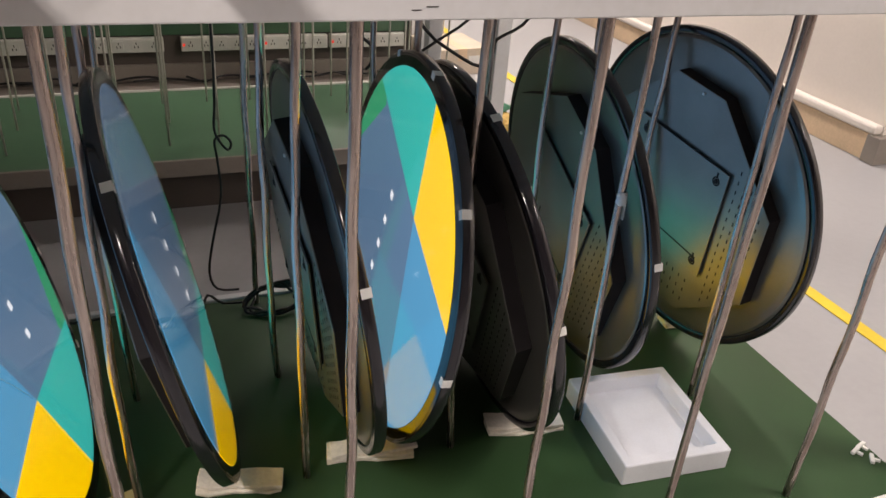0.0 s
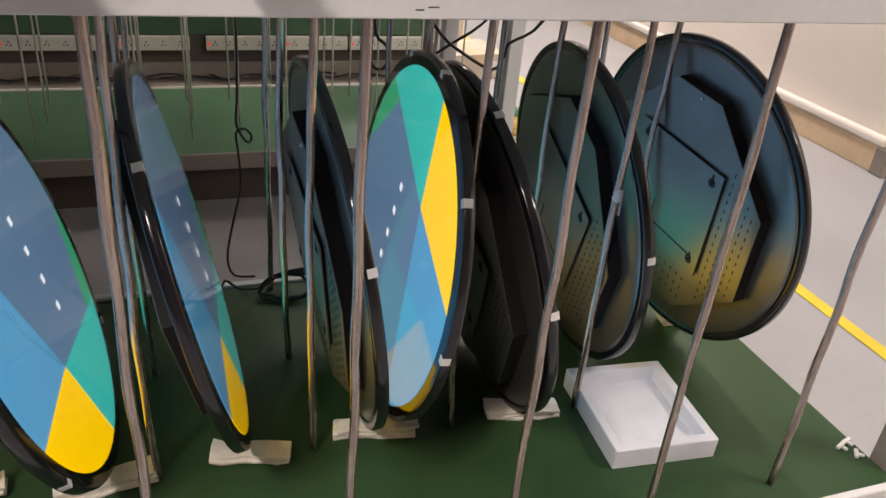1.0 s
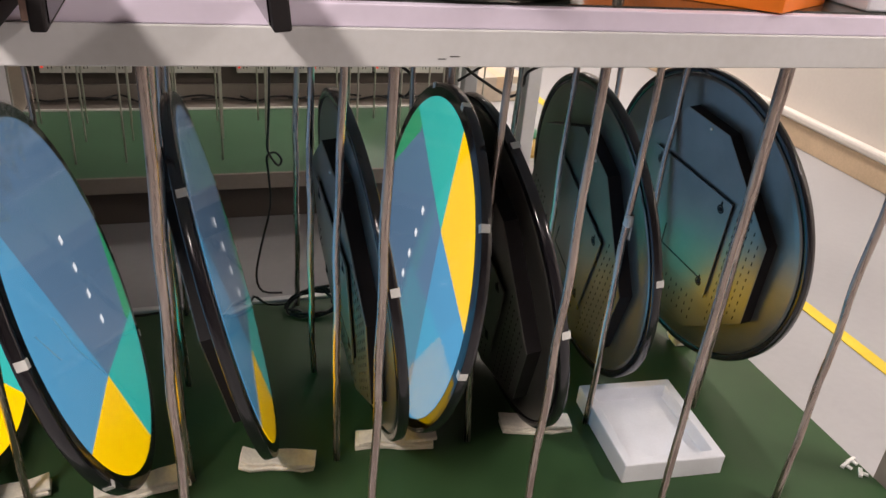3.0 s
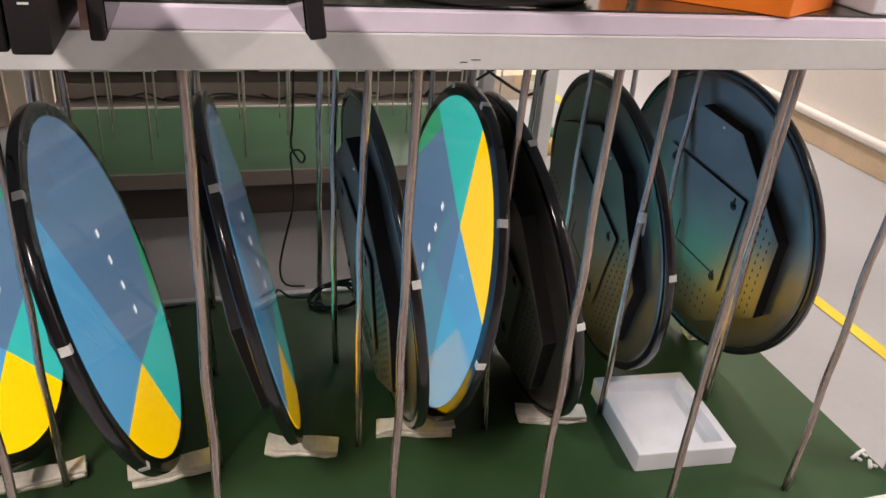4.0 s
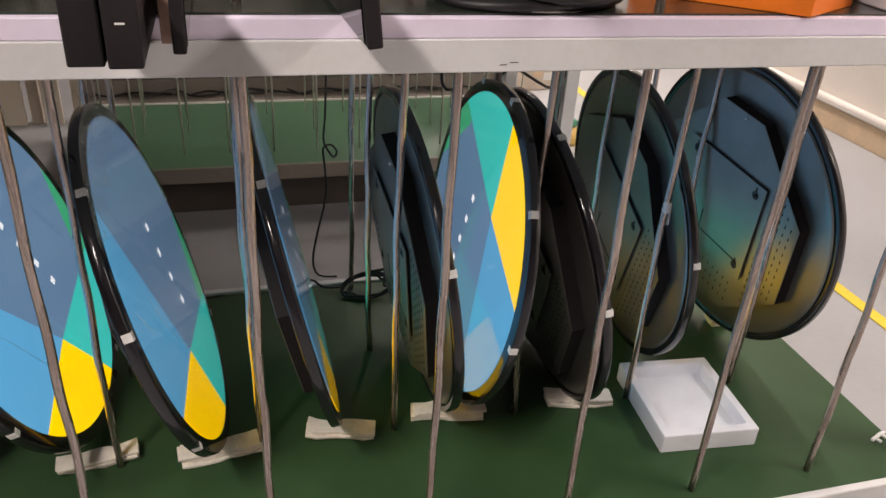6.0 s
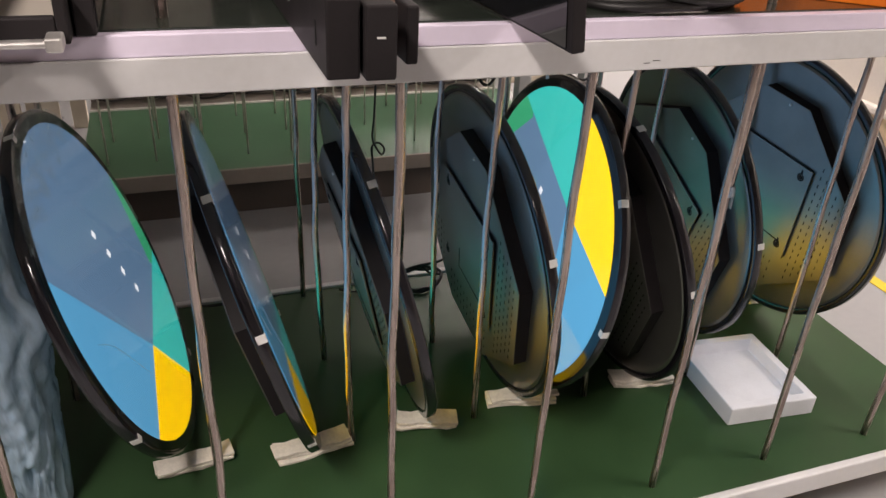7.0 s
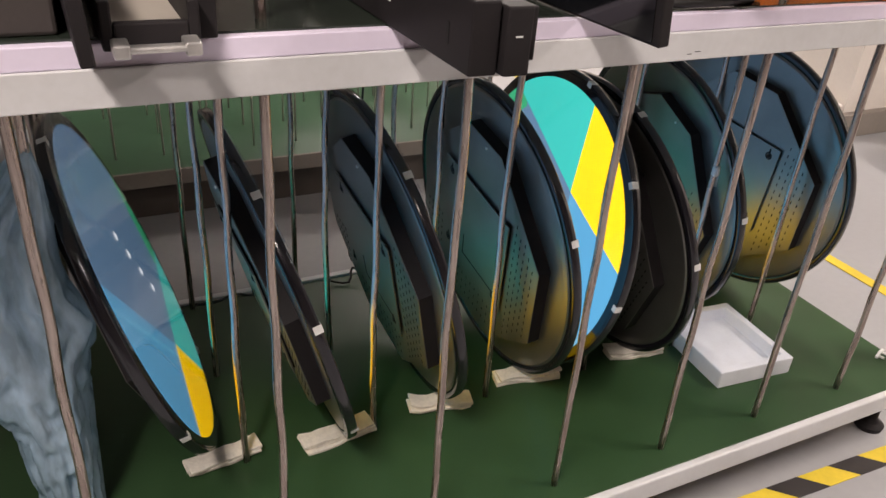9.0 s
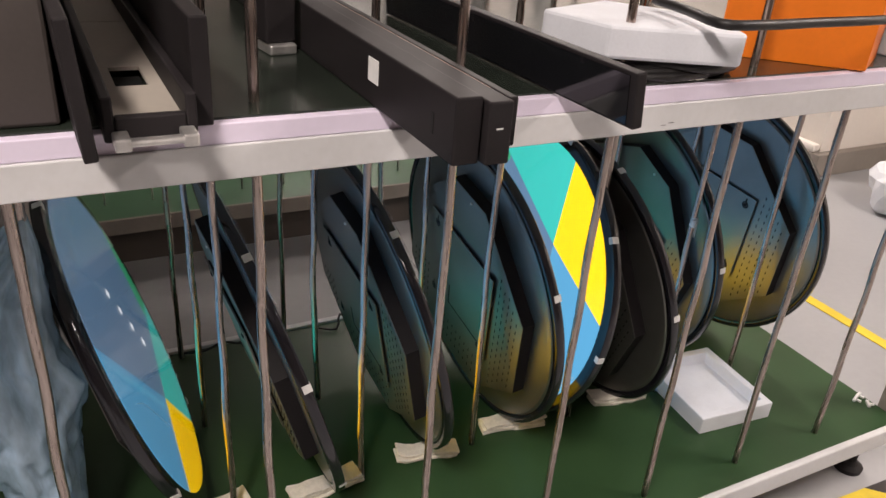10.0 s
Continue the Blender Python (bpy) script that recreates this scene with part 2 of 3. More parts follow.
# ---- the hall ----
WALL_X = 2.615
setting("floor", box(-6, 6.2, -5, 9, FLOOR_Z - 0.1, FLOOR_Z), M_FLOOR, "light grey epoxy factory floor", "floor")
setting("wall_east", box(WALL_X, WALL_X + 0.2, 1.5, 9, FLOOR_Z, 2.9), M_WALL, "warm white painted wall", "wall")
setting("wall_east_recess", box(WALL_X + 0.55, WALL_X + 0.75, -5, 1.5, FLOOR_Z, 2.9), M_WALL, "warm white painted wall set back", "wall")
setting("wall_return", box(WALL_X + 0.2, WALL_X + 0.55, 1.5, 1.7, FLOOR_Z, 2.9), M_WALL, "warm white painted wall return", "wall")
setting("wall_north", box(-6, 6.2, 9, 9.2, FLOOR_Z, 2.9), M_WALL, "warm white far wall", "wall")
# West and south walls and ceiling are unseen, coloured dark to cut bounce light.
setting("wall_west", box(-6.2, -6, -5, 9, FLOOR_Z, 2.9), M_GREYPANEL, "unseen grey-brown wall, kept dark to dim the hall", "wall")
setting("wall_south", box(-6, 6.2, -5.2, -5, FLOOR_Z, 2.9), M_GREYPANEL, "unseen grey-brown wall, kept dark to dim the hall", "wall")
setting("ceiling", box(-6.2, 6.4, -5.2, 9.2, 2.9, 3.0), M_CEIL, "grey hall ceiling", "ceiling")
setting("baseboard", box(WALL_X - 0.035, WALL_X - 0.002, 1.53, 9, FLOOR_Z, -0.063, 0.004), M_WOOD, "pale wooden baseboard along the wall", "baseboard")
setting("trim", box(WALL_X - 0.05, WALL_X - 0.002, 1.5, 9, -0.060, -0.020, 0.012), M_WALL, "rounded white wall trim above the baseboard", "trim")
setting("baseboard_end", box(WALL_X - 0.05, WALL_X + 0.55, 1.46, 1.528, FLOOR_Z, -0.06, 0.004), M_GREYPANEL, "grey end of the baseboard", "baseboard")
setting("floor_line", box(1.532, 1.577, -4, 8.8, FLOOR_Z + 0.001, FLOOR_Z + 0.003), M_YELLOW, "yellow marking tape on the grey floor", "floor marking")


def ceiling_lamp(x, y, power):
    t = thing("ceiling_light", "white tube batten on the hall ceiling", "ceiling light", pose(x, y, 2.895), group="ceiling lights")
    part("housing", box(-0.05, 0.05, -0.6, 0.6, -0.05, 0.0, 0.006), M_CEIL, t)
    b = lathe([(0, -0.58), (0.013, -0.58), (0.013, 0.58), (0, 0.58)], 16)
    bmesh.ops.rotate(b, verts=b.verts[:], cent=(0, 0, 0), matrix=Matrix.Rotation(math.pi / 2, 3, "X"))
    bmesh.ops.translate(b, verts=b.verts[:], vec=(0, 0, -0.066))
    part("tube", b, M_TUBE, t, smooth=True)
    la = bpy.data.lights.new("tube_light", "AREA")
    la.shape, la.size, la.size_y, la.energy, la.color = "RECTANGLE", 0.30, 1.2, power, (1.0, 0.875, 0.81)
    lo = new("tube_light", la)
    lo.matrix_basis = pose(x, y, 2.80)


for lx, ly, lp in ((2.35, -1.1, 93), (-1.6, -1.3, 112), (1.6, 3.0, 108), (1.75, 5.6, 45)):
    ceiling_lamp(lx, ly, lp)

# ---- striped floor tape ----
tape = thing("floor_hazard_tape", "yellow and black striped warning tape on the floor", "floor marking", pose(0, 0, FLOOR_Z, 0, 0, -1.8), kind="structure")
for i in range(-3, 14):
    x0, w, sl = 0.54 - 0.095 * 5 + 0.095 * i, 0.095, 0.052
    b = slab([(x0 + sl, -0.087), (x0 + w + sl, -0.087), (x0 + w, -0.039), (x0, -0.039)], 0.001, 0.0025)
    part("stripe", b, M_TAPE_BLACK if i % 2 else M_YELLOW, tape)

# ---- the rack ----
X0, X1, Y0, Y1 = -1.75, 0.988, -0.066, 0.83
DECK = 0.843
rack = thing("display_rack", "two-tier rack with green mats, white edging and steel rods", "rack", pose(0, 0, 0))
part("lower_deck", box(X0, X1, -0.05, Y1, -0.045, -0.004), M_GREYPANEL, rack)
part("lower_mat", box(X0 + 0.002, X1 - 0.004, -0.0495, Y1 - 0.016, -0.0038, 0.0, 0.0012), M_MAT, rack, "dark green rubber mat")
part("lower_front_lip", box(X0, X1, Y0, -0.050, -0.045, 0.003, 0.004), M_WHITE, rack, "white edging strip")
part("lower_back_lip", box(X0, X1, Y1 - 0.015, Y1 + 0.004, -0.045, 0.006, 0.003), M_WHITE, rack, "white edging strip")
part("upper_deck", box(X0, X1, Y0 + 0.004, Y1, 0.807, DECK - 0.001), M_WHITE, rack, "white board")
part("upper_front_lip", box(X0, X1, Y0, Y0 + 0.0038, 0.806, DECK, 0.0015), M_WHITE, rack, "white edging strip")
part("upper_top_strip", box(X0, X1, -0.060, -0.046, DECK - 0.0008, 0.864, 0.0015), M_LILAC, rack, "pale lilac white strip")
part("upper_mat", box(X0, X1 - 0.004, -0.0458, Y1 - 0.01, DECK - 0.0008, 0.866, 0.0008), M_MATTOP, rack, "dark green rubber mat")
# Out of view; added over the rods to shade the upper mat.
part("unseen_top_deck", box(X0, X1, Y0, Y1, 1.66, 1.70, 0.003), M_WHITE, rack, "white board")
part("corner_post", box(X1 + 0.0005, X1 + 0.036, -0.03, 0.012, -0.045, 0.8055, 0.002), M_GREYPANEL, rack, "grey steel corner post")
ROWS_Y = (0.0, 0.265, 0.53, 0.795)


def rod_mesh(seed, r=0.0062, top=1.7, bow=0.0):
    rnd = random.Random(seed)
    b = bmesh.new()
    n, rings = 12, []
    z = 0.0
    ph, ph2 = rnd.uniform(0, 6), rnd.uniform(0, 6)
    while z <= top + 1e-6:
        ox = (0.0018 * math.sin(9 * z + ph) + 0.0013 * math.sin(31 * z + ph2)) * math.sin(math.pi * min(z, 0.8) / 0.8)
        oy = (0.0015 * math.sin(8 * z + ph2) + 0.0011 * math.sin(27 * z + ph)) * math.sin(math.pi * min(z, 0.8) / 0.8)
        ox -= bow * math.sin(math.pi * min(z, 0.8) / 0.8) ** 0.8
        k = r * (1 + rnd.uniform(-0.05, 0.05))
        rings.append([b.verts.new((ox + k * math.cos(2 * math.pi * i / n), oy + k * math.sin(2 * math.pi * i / n), z)) for i in range(n)])
        z += 0.03
    for p, q in zip(rings, rings[1:]):
        for i in range(n):
            b.faces.new((p[i], p[(i + 1) % n], q[(i + 1) % n], q[i]))
    b.faces.new(rings[0][::-1])
    b.faces.new(rings[-1])
    return mesh(b, "rod", M_ROD, True)


ROD_MESHES = [rod_mesh(s) for s in range(6)]
# rods that a leaning disc pushes aside: column, row, how far
BOWED = {(-2, 1): 0.003, (-1, 1): 0.008, (-1, 2): 0.009, (0, 1): 0.006, (0, 2): 0.011, (1, 1): 0.0125, (1, 2): 0.009, (2, 2): 0.006, (3, 2): 0.016}
for i in range(-6, 4):
    for j, y in enumerate(ROWS_Y):
        rod = new("rod", rod_mesh(i * 5 + j * 3 + 40, bow=BOWED[i, j]) if (i, j) in BOWED else ROD_MESHES[(i * 5 + j * 3) % 6])
        rod.parent = rack
        rod.matrix_basis = pose(0.25 * i, y, -0.002)
for x in (X0 + 0.1, -0.35, X1 - 0.045):
    for y in (0.0, Y1 - 0.07):
        part("foot", lathe([(0, FLOOR_Z), (0.032, FLOOR_Z), (0.034, FLOOR_Z + 0.012), (0.022, FLOOR_Z + 0.02), (0.014, FLOOR_Z + 0.03), (0.014, -0.045), (0, -0.045)], 24), M_BLACK, rack, smooth=False).location = (x, y, 0)

for x, z, w in ((0.030, 0.8145, 0.008), (0.043, 0.817, 0.010)):
    part("pen_mark", box(x - w / 2, x + w / 2, Y0 - 0.0004, Y0 - 0.0001, z - 0.0004, z + 0.0004), M_CABLE, rack, "short black pen mark")
tie = lathe([(0.0066, -0.012), (0.0082, -0.009), (0.0078, 0.0), (0.0086, 0.006), (0.0066, 0.011)], 14)
for v in tie.verts:
    v.co.xy *= 1 + 0.14 * noise.noise(v.co * 160)
part("tape_tie", tie, M_STICKER, rack, "twist of white tape round a rod").location = (0.5, 0.265, 0.45)
part("tape_tail", box(0.5062, 0.5068, 0.259, 0.266, 0.412, 0.452), M_STICKER, rack, "loose end of white tape")

# ---- round displays ----
R = RADIUS


def octagon():
    half = ((0.20, 0.735), (0.725, 0.265), (0.735, -0.32), (0.285, -0.735))
    return [(-x * R, y * R) for x, y in half] + [(x * R, y * R) for x, y in reversed(half)]


def icon_mesh():
    h = 0.021 * R
    return mesh(box(-h, h, -h, h, 0.0002, 0.0006), "icon", M_ICON)


ICON = icon_mesh()


HOUSE, PLATE = -0.0455, -0.0525


def vents():
    b = bmesh.new()
    for sx in (-1, 1):
        for c in range(5):
            for r_ in range(18):
                x, y = sx * (0.455 + 0.052 * c) * R, (0.54 - 0.062 * r_) * R
                if y / R > 0.68 - 0.895 * (abs(x) / R - 0.2) or y / R < -0.64 + 0.92 * max(0.0, abs(x) / R - 0.33) or (sx > 0 and y / R > -0.2):
                    continue
                w, h = 0.0012, 0.0040
                box(x - w, x + w, y - h, y + h, HOUSE - 0.0005, HOUSE + 0.0002, bm=b)
    for r_ in range(3):
        for c in range(11):
            x, y = (-0.30 + 0.06 * c) * R, (-0.48 - 0.075 * r_) * R
            box(x - 0.0012, x + 0.0012, y - 0.0040, y + 0.0040, HOUSE - 0.0005, HOUSE + 0.0002, bm=b)
    return b


def tape_tab():
    b = box(-0.0065, 0.0065, 0.970 * R, 1.0008 * R, 0.0001, 0.0006)
    box(-0.0065, 0.0065, R + 0.0002, R + 0.0009, -0.0135, 0.0006, bm=b)
    return mesh(b, "tape_tab", M_STICKER)


TAB = tape_tab()


def round_display(label, m, spin, roll, tabs):
    """A round monitor; its own z axis points out of the screen."""
    t = thing("round_display", label, "display", m, group="round displays on the rack")
    part("rim", lathe([(0.925 * R, -0.0006), (0.985 * R, -0.0006), (0.995 * R, -0.0012), (R, -0.003), (R, -0.0165), (0.995 * R, -0.018), (0.985 * R, -0.0185), (0.955 * R, -0.0185), (0.95 * R, -0.015)], 160), M_RIM, t, "glossy black rim", True)
    part("bezel", lathe([(0.922 * R, 0.0), (0.975 * R, 0.0), (0.98 * R, -0.0005)], 160), M_BEZEL, t, "black glass bezel")
    part("back_pan", lathe([(0.952 * R, -0.0150), (0.935 * R, -0.0182), (0.90 * R, -0.0188), (0, -0.0190)], 160), M_BACK, t, "satin black back")
    s = part("screen", lathe([(0, 0), (0.924 * R, 0)], 160), M_SCREEN, t, "lit screen with blue, teal and yellow wedges")
    s.matrix_basis = pose(0, 0, 0, 0, 0, spin)
    for k in range(4):
        ic = new("icon", ICON)
        ic.parent = s
        ic.matrix_basis = pose((-0.075 - 0.04 * k) * R, (0.26 - 0.16 * k) * R, 0, 0, 0, -14)
    part("cover_glass", lathe([(0, 0.0009), (0.922 * R, 0.0009), (0.923 * R, 0.0007)], 96), M_COVER, t, "clear glossy sheet over the screen")
    turn = pose(0, 0, 0, 0, 0, roll)
    # Darker black on the walls paints in their shade; the back face stays lighter.
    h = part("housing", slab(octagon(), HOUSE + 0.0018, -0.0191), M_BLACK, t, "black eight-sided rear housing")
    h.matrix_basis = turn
    part("lit_back_face", slab(octagon(), HOUSE, HOUSE + 0.0016, 0.0008), M_BACK, h, "satin back face, lighter than the shaded housing walls")
    part("stud", lathe([(0, -0.003), (0.0022, -0.003), (0.003, -0.002), (0.003, 0.0), (0, 0.0)], 12), M_STEEL, h, "small bright stud").location = (-0.04 * R, 0.70 * R, HOUSE)
    part("vents", vents(), M_SLOT, h, "rows of dark vent slots")["kind"] = "stuff"
    a = 0.40 * R
    p = part("mount_plate", box(-a, a, -0.37 * R, 0.37 * R, PLATE, PLATE + 0.0030, 0.0008), M_BACK, t, "raised black mounting plate")
    p.matrix_basis = turn
    # Near-black spacer draws the shadow gap round the plate edge.
    part("shadow_gap", box(-a + 0.007, a - 0.007, -0.37 * R + 0.007, 0.37 * R - 0.007, PLATE + 0.0031, HOUSE - 0.0003), M_SLOT, p, "near-black spacer that paints the shadow gap behind the plate")
    for sx in (-1, 1):
        for sy in (-1, 1):
            part("screw", lathe([(0, PLATE - 0.0022), (0.0035, PLATE - 0.0022), (0.005, PLATE - 0.001), (0.005, PLATE), (0, PLATE)], 12), M_BLACK, p).location = (sx * 0.32 * R, sy * 0.29 * R, 0)
            kh = lathe([(0.0058, PLATE - 0.0003), (0.0085, PLATE - 0.0004), (0.0095, PLATE)], 14)
            box(-0.0022, 0.0022, 0.0088, 0.018, PLATE - 0.0004, PLATE, bm=kh)
            part("keyhole", kh, M_SLOT, p).location = (sx * 0.32 * R, sy * 0.29 * R, 0)
    g = bmesh.new()
    for x0, x1, y0, y1 in ((-0.34, 0.10, -0.265, -0.255), (0.10, 0.11, -0.265, -0.10)):
        box(x0 * R, x1 * R, y0 * R, y1 * R, PLATE - 0.0006, PLATE, bm=g)
    part("groove", g, M_SLOT, p)
    for ang in tabs:
        st = new("tape_tab", TAB)
        st.parent = t
        st.matrix_basis = pose(0, 0, 0, 0, 0, ang - 90)
    return t


def clear_film():
    m = bpy.data.materials.new("clear_film")
    m.use_nodes = True
    n, lk = m.node_tree.nodes, m.node_tree.links
    b = n["Principled BSDF"]
    b.inputs["Base Color"].default_value = (0.62, 0.72, 0.74, 1)
    b.inputs["Roughness"].default_value = 0.12
    no = n.new("ShaderNodeTexNoise")
    no.inputs["Scale"].default_value, no.inputs["Detail"].default_value = 9, 1
    bp = n.new("ShaderNodeBump")
    bp.inputs["Strength"].default_value, bp.inputs["Distance"].default_value = 0.35, 0.02
    tr = n.new("ShaderNodeBsdfTransparent")
    mx = n.new("ShaderNodeMixShader")
    mr = n.new("ShaderNodeMapRange")
    mr.inputs["From Min"].default_value, mr.inputs["From Max"].default_value = 0.42, 0.72
    mr.inputs["To Min"].default_value, mr.inputs["To Max"].default_value = 0.10, 0.42
    lk.new(no.outputs["Fac"], bp.inputs["Height"])
    lk.new(bp.outputs["Normal"], b.inputs["Normal"])
    lk.new(no.outputs["Fac"], mr.inputs["Value"])
    lk.new(mr.outputs["Result"], mx.inputs[0])
    lk.new(tr.outputs[0], mx.inputs[1])
    lk.new(b.outputs[0], mx.inputs[2])
    lk.new(mx.outputs[0], n["Material Output"].inputs[0])
    return m


M_CLEAR = clear_film()
M_CREASE = bpy.data.materials.new("film_crease")
M_CREASE.use_nodes = True
c_nodes, c_links = M_CREASE.node_tree.nodes, M_CREASE.node_tree.links
c_nodes["Principled BSDF"].inputs["Base Color"].default_value = (0.75, 0.9, 0.92, 1)
c_nodes["Principled BSDF"].inputs["Roughness"].default_value = 0.12
c_clear, c_glow, c_mix, c_mix2 = (c_nodes.new(k) for k in ("ShaderNodeBsdfTransparent", "ShaderNodeBsdfTranslucent", "ShaderNodeMixShader", "ShaderNodeMixShader"))
c_mix.inputs[0].default_value, c_mix2.inputs[0].default_value = 0.5, 0.45
c_links.new(c_nodes["Principled BSDF"].outputs[0], c_mix.inputs[1])
c_links.new(c_glow.outputs[0], c_mix.inputs[2])
c_links.new(c_clear.outputs[0], c_mix2.inputs[1])
c_links.new(c_mix.outputs[0], c_mix2.inputs[2])
c_links.new(c_mix2.outputs[0], c_nodes["Material Output"].inputs[0])


def film_cap(display, seed):
    """Clear wrap left over the top of a screen, bent down behind the rim."""
    b = bmesh.new()
    n = 40
    rings = []
    for i in range(n + 1):
        a = radians(48 + 92 * i / n)
        inner = (0.70 + 0.05 * math.sin(i * 0.9 + seed) + 0.06 * noise.noise(Vector((i * 0.5, seed, 0)))) + 0.28 * abs(2 * i / n - 1) ** 2.5
        col = []
        for r_, z_ in ((inner, 0.0012), ((inner + 1) / 2, 0.0022), (1.0, 0.0026), (1.006, 0.0012)):
            w = 1 + 0.006 * noise.noise(Vector((i * 0.7, r_ * 9, seed)))
            col.append(b.verts.new((r_ * w * R * math.cos(a), r_ * w * R * math.sin(a), z_ + (0.0012 * noise.noise(Vector((i * 0.9, r_ * 12, seed + 5))) if z_ > 0.002 else 0))))
        rings.append(col)
    for p, q in zip(rings, rings[1:]):
        for k in range(3):
            b.faces.new((p[k], p[k + 1], q[k + 1], q[k]))
    part("clear_film", b, M_CLEAR, display, "clear protective film over the top", True)


def crease(display, pts):
    part("film_crease", tube([(x * R, y * R, 0.0006) for x, y in pts], 0.0007, 6, 4), M_CREASE, display, "fine pale crease in the screen film", True)


def stand(c, yaw, tilt):
    """The pose of a disc whose screen faces along yaw, leaning back by tilt degrees."""
    y, t = radians(yaw), radians(tilt)
    n = Vector((math.cos(y) * math.cos(t), math.sin(y) * math.cos(t), math.sin(t)))
    a = Vector((0, 0, 1)).cross(n).normalized()
    u = n.cross(a)
    m = Matrix((a, u, n)).transposed().to_4x4()
    m.translation = c
    return m


LIT = "lit round monitor in a black rim leaning on the rods"
DISCS = (
    ((-0.625, 0.431, 0.317), -3.4, 18.7, 212, 22, LIT, (-159, -64, 100)),
    ((-0.395, 0.372, 0.320), 0.9, 16.1, 193, 3, LIT, (124, 163, -150, -15, -47)),
    ((-0.164, 0.405, 0.320), -0.3, 13.1, 200, 10, LIT, (128, -20)),
    ((0.068, 0.411, 0.318), 0.5, 7.3, 205, 12, LIT, (158, 20)),
    ((0.169, 0.412, 0.325), 177.8, 7.5, 0, 170, "round monitor turned round to face its neighbour, brightly lit", (36, -7, 79, 111)),
    ((0.326, 0.391, 0.316), -0.4, 10.5, 250, 28, "round monitor with its unlit black back showing", (115, 172)),
    ((0.572, 0.503, 0.317), -3.7, 6.9, 210, 25, LIT, (172, 60)),
    ((0.814, 0.478, 0.340), 5.2, 5.6, 190, 8, "round monitor near the rack end, back tinted by light", (30,)),
)
SHOWN = [round_display(label, stand(c, yaw, tilt), spin, roll, tabs) for c, yaw, tilt, spin, roll, label, tabs in DISCS]
for k in (0, 1, 2):
    film_cap(SHOWN[k], k + 1)
crease(SHOWN[0], ((-0.71, 0.085), (-0.56, -0.05), (-0.39, -0.34), (-0.345, -0.415)))
crease(SHOWN[1], ((-0.754, 0.28), (-0.66, 0.10), (-0.64, 0.07)))
crease(SHOWN[1], ((-0.485, 0.19), (-0.47, 0.14), (-0.42, -0.03), (-0.33, -0.18), (-0.24, -0.33)))
crease(SHOWN[2], ((-0.80, 0.267), (-0.55, 0.14), (-0.29, 0.0)))
crease(SHOWN[2], ((0.02, -0.20), (0.34, -0.43), (0.52, -0.53)))


# ---- folded paper rests under the discs ----
def paper_rest(x, y, z, rz, w, label, seed):
    rnd = random.Random(seed)
    t = thing("paper_rest", label, "folded paper", pose(x, y, z, 0, 0, rz), group="paper rests")
    for k in range(3):
        b = box(-w / 2, w / 2, -0.019, 0.019, 0.0066 * k + 0.0002, 0.0066 * k + 0.0064, 0.0016)
        bmesh.ops.subdivide_edges(b, edges=b.edges[:], cuts=6, use_grid_fill=True)
        ang, ox, oy = rnd.uniform(-0.06, 0.06), rnd.uniform(-0.004, 0.004), rnd.uniform(-0.004, 0.004)
        for v in b.verts:
            x_, y_ = v.co.x, v.co.y
            v.co.x, v.co.y = x_ * math.cos(ang) - y_ * math.sin(ang) + ox, x_ * math.sin(ang) + y_ * math.cos(ang) + oy
            nz = noise.noise(Vector((v.co.x * 34 + seed, v.co.y * 40, k * 0.7)))
            lift = max(0.0, abs(x_) / w - 0.33) * 0.05 * (0.4 + noise.noise(Vector((seed * 3.3, x_ * 9, 0.5))))
            v.co.z = max(0.0002, v.co.z + 0.0022 * nz + lift)
            v.co.y += 0.004 * nz
        part("fold", b, M_PAPER, t, smooth=False)
    return t


RESTS = ((-0.540, 0.283, 8, 0.135), (-0.328, 0.262, 5, 0.145), (-0.105, 0.274, -10, 0.130), (0.115, 0.285, -10, 0.145), (0.390, 0.268, -8, 0.140))
for k, (x, y, rz, w) in enumerate(RESTS):
    paper_rest(x, y, 0.0, rz, w, "folded newspaper pad on the green mat under a disc", k + 1)
for k, (x, y, rz) in enumerate(((0.852, 0.482, 85),)):
    paper_rest(x, y, 0.0, rz, 0.048, "folded newspaper pad on the green mat under a disc", k + 40)

# ---- foam tray ----
tray = thing("foam_tray", "shallow white foam tray on the green mat", "tray", pose(0.600, 0.2045, 0.0, 0, 0, -4.7))
tb = bmesh.new()
rings = []
for hx, hy, z in ((0.099, 0.1145, 0.0003), (0.1005, 0.116, 0.002), (0.1005, 0.116, 0.041), (0.099, 0.1145, 0.043), (0.084, 0.0985, 0.043), (0.0825, 0.097, 0.0415), (0.082, 0.0965, 0.0145), (0.0795, 0.094, 0.013)):
    ring = []
    for sx, sy in ((1, 1), (-1, 1), (-1, -1), (1, -1)):
        for c in ((0.0, 0.002) if sx == sy else (0.002, 0.0)):
            d = 0.002 - c
            ring.append(tb.verts.new((sx * (hx - c), sy * (hy - d), z)))
    rings.append(ring)
for p, q in zip(rings, rings[1:]):
    for k in range(8):
        tb.faces.new((p[k], p[(k + 1) % 8], q[(k + 1) % 8], q[k]))
tb.faces.new(rings[0][::-1])
part("shell", tb, M_FOAM, tray)
part("base", box(-0.0793, 0.0793, -0.0938, 0.0938, 0.004, 0.0128), M_FOAM, tray)

